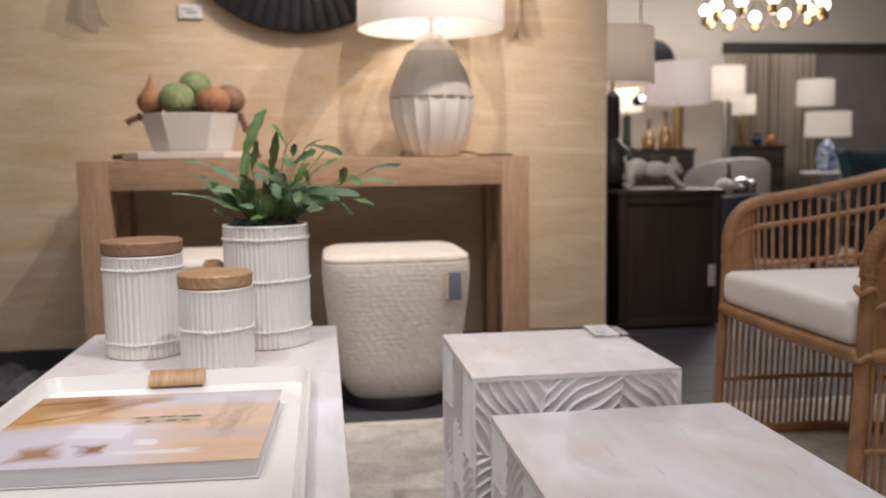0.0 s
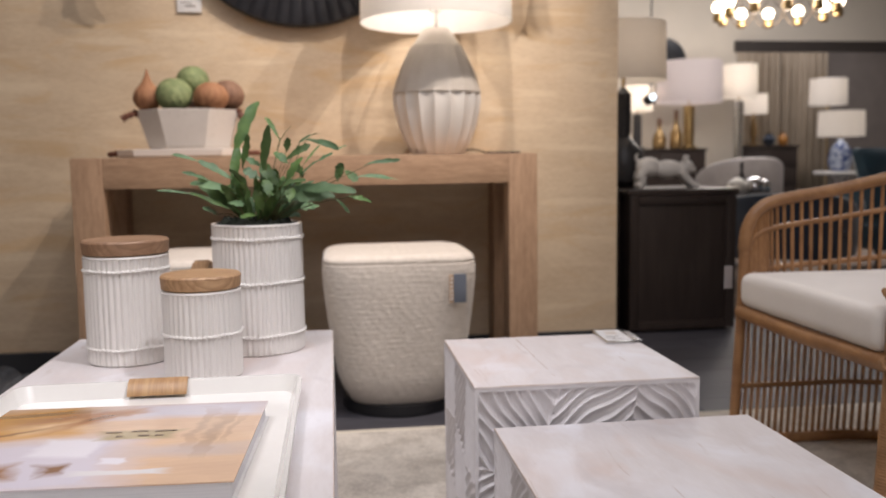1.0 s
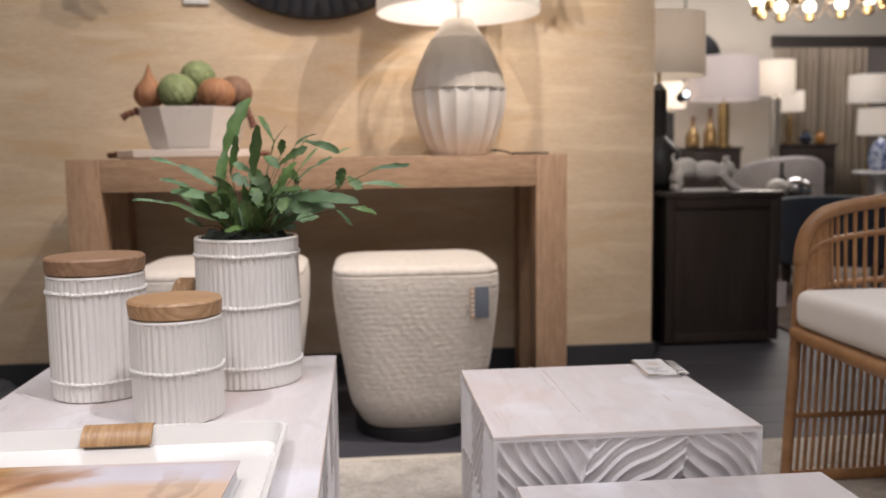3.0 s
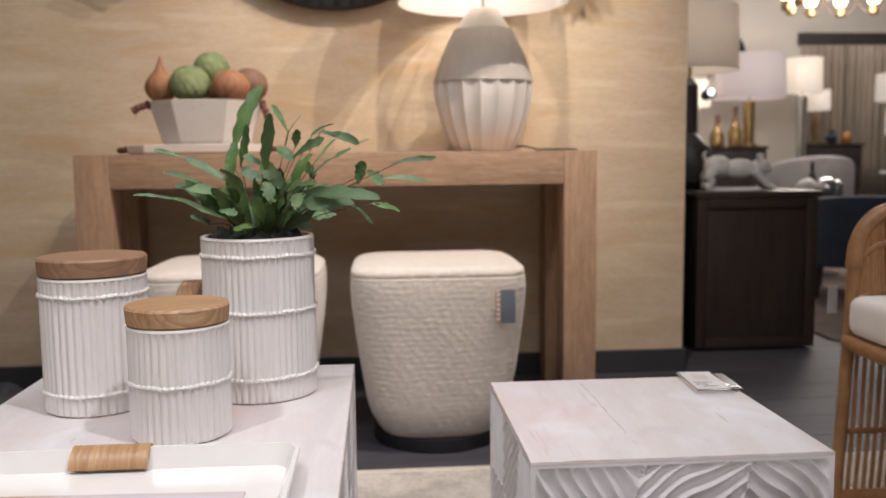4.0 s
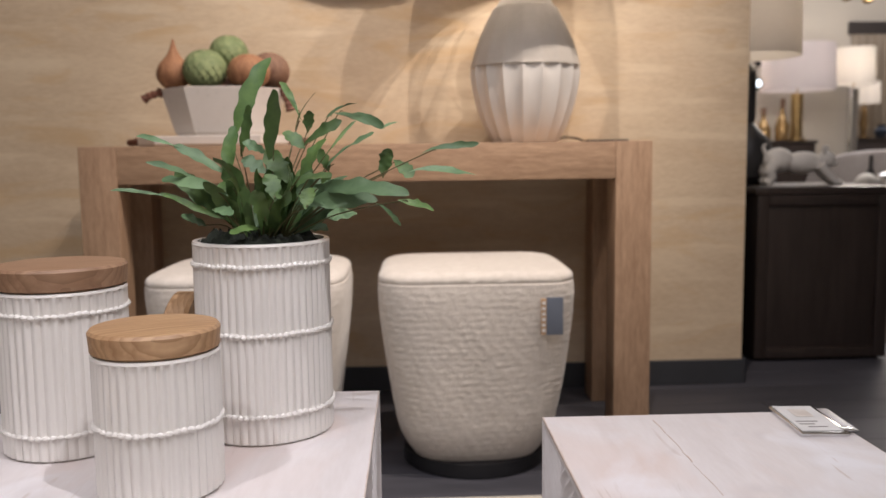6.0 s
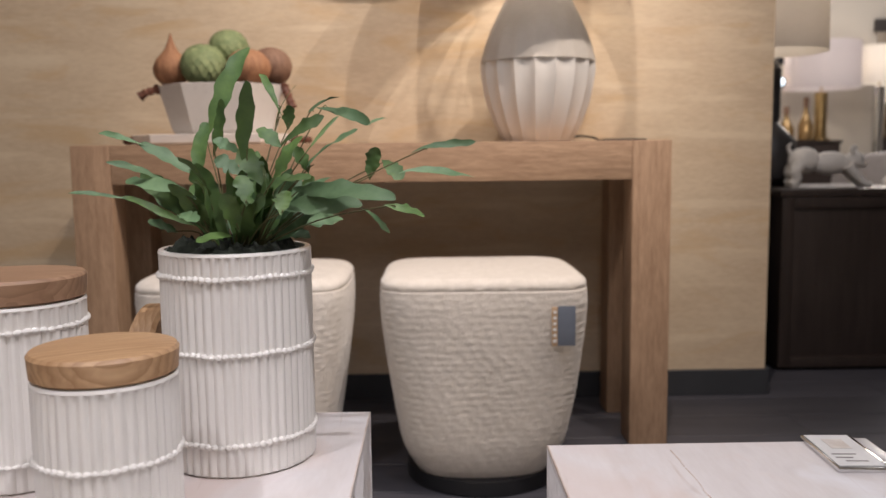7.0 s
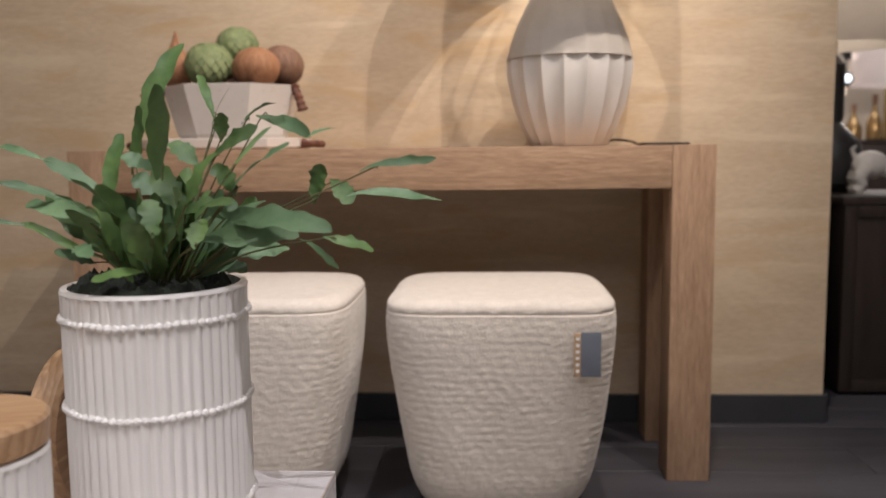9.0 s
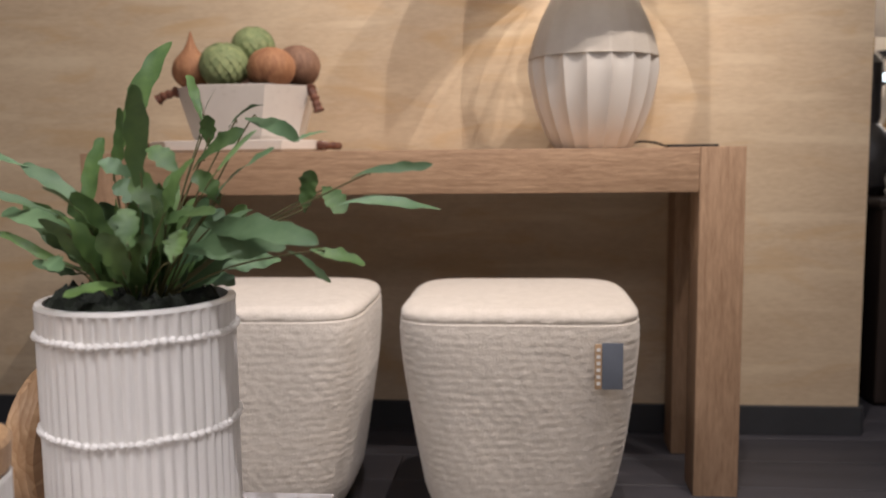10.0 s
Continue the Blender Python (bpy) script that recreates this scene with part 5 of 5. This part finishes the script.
tub_chair((3.65, 7.25, 0), 0.76, 0.78, 0.44, GREY_SEAT, "grey leather barrel chair seen from behind", 180)
tub_chair((2.78, 4.85, 0), 0.78, 0.575, 0.42, NAVY, "navy velvet tub chair on dark tapered legs", 150)
tub_chair((3.80, 5.2, 0), 0.95, 0.66, 0.42, TEAL, "teal velvet tub chair in the far showroom", 170)
cush = thing("throw_pillow", (3.55, 4.98, 0.62), "teal velvet throw pillow leaning in the chair", "pillow")
p = part("cover", pillow(0.46, 0.46, 0.14), TEAL, cush)
p.rotation_euler = (radians(65), 0, 0)

stand = thing("side_stand", (2.98, 5.75, 0), "small dark side table behind the navy chair", "side table")
part("top", lathe([(0.22, 0.47), (0.225, 0.475), (0.225, 0.49), (0.215, 0.495)], 36), ESPRESSO, stand)
part("stem", lathe([(0.14, 0), (0.14, 0.02), (0.025, 0.04), (0.02, 0.46), (0.05, 0.4695)], 20), ESPRESSO, stand)
for x, y, r, m, lab in ((-0.10, -0.05, 0.07, SCULPT, "white ceramic ball on the side table"), (0.02, -0.06, 0.075, MERCURY, "silvered glass ball on the side table"), (0.11, 0.0, 0.065, MERCURY, "silvered glass ball beside a dark bottle")):
    o = thing("ornament_ball", (2.98 + x, 5.75 + y, 0.4955 + r * 0.98), lab, "ornament", "balls on the side table")
    part("ball", ball(r, (0, 0, 0), (1, 1, 1), 22, 0.05, 3), m, o)
o = thing("dark_bottle", (2.98, 5.84, 0.4955), "slim dark glass bottle on the side table", "bottle")
part("glass", lathe([(0.03, 0), (0.033, 0.01), (0.033, 0.12), (0.012, 0.17), (0.012, 0.24), (0.015, 0.245)], 20), DARK_CERAMIC, o)


def chandelier():
    ob = thing("chandelier", (3.47, 6.30, 1.82), "brass ring chandelier with glowing globe bulbs", "chandelier")
    R, n = 0.435, 12
    for z in (0.30,):
        bm = bmesh.new()
        grid = [[bm.verts.new(((R + 0.010 * math.cos(b)) * math.cos(a), (R + 0.010 * math.cos(b)) * math.sin(a), z + 0.010 * math.sin(b))) for b in (2 * math.pi * j / 8 for j in range(8))] for a in (2 * math.pi * i / 72 for i in range(72))]
        quads(bm, grid, True, True)
        part("hoop", bm, BRASS, ob)
    for k in range(n):
        a = 2 * math.pi * (k + 0.35) / n
        c, s = R * math.cos(a), R * math.sin(a)
        part("cup", lathe([(0.022, 0.0), (0.034, 0.012), (0.034, 0.05), (0.026, 0.075)], 16, None, True, None, (c, s)), BRASS, ob)
        part("globe", ball(0.044, (c, s, 0.114), (1, 1, 1), 16), BULB, ob, "glowing globe bulb")
        loop = [(c - 0.11 * math.sin(a) * math.cos(b), s + 0.11 * math.cos(a) * math.cos(b), 0.135 + 0.125 * math.sin(b)) for b in (2 * math.pi * i / 28 for i in range(29))]
        part("link_ring", tube(loop, 0.004, 6), BRANCH, ob)
    for k in range(3):
        a = 2 * math.pi * k / 3 + 0.4
        part("chain", tube([(R * math.cos(a), R * math.sin(a), 0.30), (0.02 * math.cos(a), 0.02 * math.sin(a), 1.0)], 0.006, 6), BRASS, ob)
    part("stem", lathe([(0.012, 0.98), (0.012, 1.45), (0.07, 1.46), (0.07, 1.482)], 16), BRASS, ob)


chandelier()
point(3.47, 6.30, 1.94, 42, 0.3, (1.0, 0.90, 0.78))

# back room beyond the opening
simple_lamp((6.93, 10.9, 0.575), "blue and white porcelain table lamp with a white drum shade", 0.30, 0.47, 0.81, SHADE_LIT,
            [(0.10, 0), (0.13, 0.04), (0.16, 0.14), (0.15, 0.26), (0.09, 0.36), (0.05, 0.40), (0.015, 0.44)], DARK_PORCELAIN, "blue and white porcelain body", 1.0)
end = thing("end_table", (6.93, 10.9, 0), "pale round end table under the porcelain lamp", "side table")
part("top", lathe([(0.33, 0.53), (0.34, 0.54), (0.34, 0.565), (0.33, 0.575)], 40), SCULPT, end)
part("pedestal", lathe([(0.22, 0), (0.22, 0.03), (0.06, 0.08), (0.05, 0.45), (0.12, 0.529)], 28), SCULPT, end)
simple_lamp((7.40, 12.0, 0), "slender floor lamp with a white drum shade", 0.27, 1.54, 1.92, SHADE_LIT,
            [(0.14, 0), (0.14, 0.02), (0.014, 0.03), (0.012, 1.5), (0.01, 1.52)], BRASS, "thin brass pole", 0.9)
dres = thing("dresser", (6.55, 12.15, 0), "dark wooden dresser in the back room", "dresser")
part("body", box(-0.42, 0.48, 0, 0.4, 0.05, 0.92, 0.005), ESPRESSO, dres)
part("top", box(-0.44, 0.50, -0.02, 0.41, 0.921, 0.955, 0.004), ESPRESSO, dres)
part("plinth", box(-0.40, 0.46, 0.02, 0.38, 0, 0.049), ESPRESSO, dres)
for k in range(3):
    part("drawer", box(-0.40, 0.46, -0.012, -0.001, 0.08 + 0.275 * k, 0.335 + 0.275 * k, 0.004), ESPRESSO, dres)
simple_lamp((6.42, 12.35, 0.9555), "clear-based table lamp with a blush lit shade", 0.20, 0.48, 0.77, SHADE_LIT,
            [(0.09, 0), (0.09, 0.02), (0.035, 0.04), (0.06, 0.2), (0.03, 0.40), (0.01, 0.44)], GOLD_GLASS, "amber glass base", 1.4)
v = thing("vase", (6.62, 12.25, 0.9555), "round dark blue vase on the dresser", "vase")
part("body", lathe([(0.05, 0), (0.09, 0.05), (0.095, 0.10), (0.05, 0.16), (0.06, 0.18)], 28), NAVY, v)
v = thing("vase", (6.86, 12.28, 0.9555), "small orange glazed vase on the dresser", "vase")
part("body", lathe([(0.05, 0), (0.075, 0.05), (0.07, 0.12), (0.03, 0.17), (0.04, 0.19)], 28), mat("orange_glaze", (0.42, 0.18, 0.04), rough=0.3, scale=12), v)


def drape(x0, x1, y, folds, label):
    ob = thing("curtain", ((x0 + x1) / 2, y, 0), label, "curtain", "back room curtains")
    bm = bmesh.new()
    n = folds * 12
    grid = []
    for i in range(n + 1):
        x = (x1 - x0) * (i / n - 0.5)
        d = 0.05 * math.sin(2 * math.pi * folds * i / n) + 0.02 * math.sin(5.3 * i / 12)
        grid.append([bm.verts.new((x, d * (1 + 0.25 * (1 - z / 2.6)), z)) for z in (0.02, 0.7, 1.4, 2.1, 2.7)])
    quads(bm, grid)
    o = part("cloth", bm, CURTAIN, ob)
    so = o.modifiers.new("thick", "SOLIDIFY")
    so.thickness = 0.006
    part("rod", tube([((x0 - x1) / 2 - 0.1, 0, 2.73), ((x1 - x0) / 2 + 0.1, 0, 2.73)], 0.014, 10), BRASS, ob)


drape(6.05, 7.05, 12.78, 9, "taupe pleated floor-length curtain")
drape(7.10, 7.85, 12.80, 7, "taupe pleated floor-length curtain in shade")

spotl = thing("track_spotlight", (3.31, 8.44, 1.40), "dark display spotlight with a cool white face", "spotlight")
bm = lathe([(0.05, 0.0), (0.055, 0.01), (0.05, 0.14), (0.02, 0.16)], 24)
bmesh.ops.rotate(bm, verts=bm.verts[:], cent=(0, 0, 0), matrix=Matrix.Rotation(radians(-100), 3, "X"))
part("housing", bm, BLACK, spotl)
bm = ball(0.034, (0, -0.012, 0), (1, 0.3, 1), 16)
part("lens", bm, COOL_BULB, spotl)
part("pole", tube([(0, 0.05, 0.0), (0, 0.05, 1.86)], 0.008, 8), BLACK, spotl)

throw = thing("folded_throw", (-1.14, 3.06, 0.0), "crumpled grey woven throw on the dark floor", "throw")
bm = bmesh.new()
grid = []
for i in range(41):
    row = []
    for j in range(31):
        x, y = -0.24 + 0.48 * i / 40, -0.17 + 0.34 * j / 30
        e = max(1 - abs(x / 0.24) ** 3, 0) * max(1 - abs(y / 0.17) ** 3, 0)
        row.append(bm.verts.new((x, y, 0.006 + e * (0.05 + 0.05 * noise.noise(Vector((x * 9, y * 15, 4))) + 0.02 * noise.noise(Vector((x * 30, y * 40, 4)))))))
    grid.append(row)
quads(bm, grid)
part("cloth", bm, GREYTHROW, throw)

# ---- floor, rugs ----
rug = thing("area_rug", (0.5, 0.3, 0.0), "plush beige wool area rug with a pale bound edge", "rug")
part("rug_body", box(-2.4, 2.1, -2.6, 2.10, 0.001, 0.012, 0.004), RUG, rug)
part("binding", box(-2.4, 2.1, 2.101, 2.13, 0.001, 0.010, 0.003), RUG_EDGE, rug)
rug2 = thing("area_rug", (3.6, 5.2, 0.0), "brown patterned rug under the far seating", "rug")
part("rug_body", box(-1.6, 2.4, -1.45, 2.3, 0.001, 0.010, 0.004), RUG_BROWN, rug2)

floor = structure("floor", box(-3.35, 9.65, -3.15, 13.1, -0.06, -0.004), GROUT, "dark charcoal plank floor")
plank_len, plank_w = 1.22, 0.178
shared = box(-plank_len / 2 + 0.001, plank_len / 2 - 0.001, -plank_w / 2 + 0.001, plank_w / 2 - 0.001, -0.004, 0.0, 0.0008, 1)
me = bpy.data.meshes.new("floor_plank")
shared.to_mesh(me)
shared.free()
me.materials.append(FLOOR)
rest_v, rest_f = [], []
for j in range(int(16.2 / plank_w)):
    y = -3.1 + plank_w * (j + 0.5)
    for i in range(12):
        x = -3.3 + plank_len * (i + 0.5) - 0.4 * (j % 3)
        lo, hi = max(x - plank_len / 2, -3.34), min(x + plank_len / 2, 9.64)
        if hi - lo < 0.02:
            continue
        if 2.2 < y < 5.2 and -1.9 < x < 4.0:
            o = new("floor_plank", me)
            o.location = (x, y, 0)
            o.parent = floor
        else:
            k = len(rest_v)
            b = plank_w / 2 - 0.001
            rest_v += [(lo + 0.001, y - b, 0), (hi - 0.001, y - b, 0), (hi - 0.001, y + b, 0), (lo + 0.001, y + b, 0)]
            rest_f.append((k, k + 1, k + 2, k + 3))
rest = bpy.data.meshes.new("floor_planks_rest")
rest.from_pydata(rest_v, [], rest_f)
rest.materials.append(FLOOR)
o = tagged(new("floor_planks_rest", rest), kind="stuff")
o.parent = floor
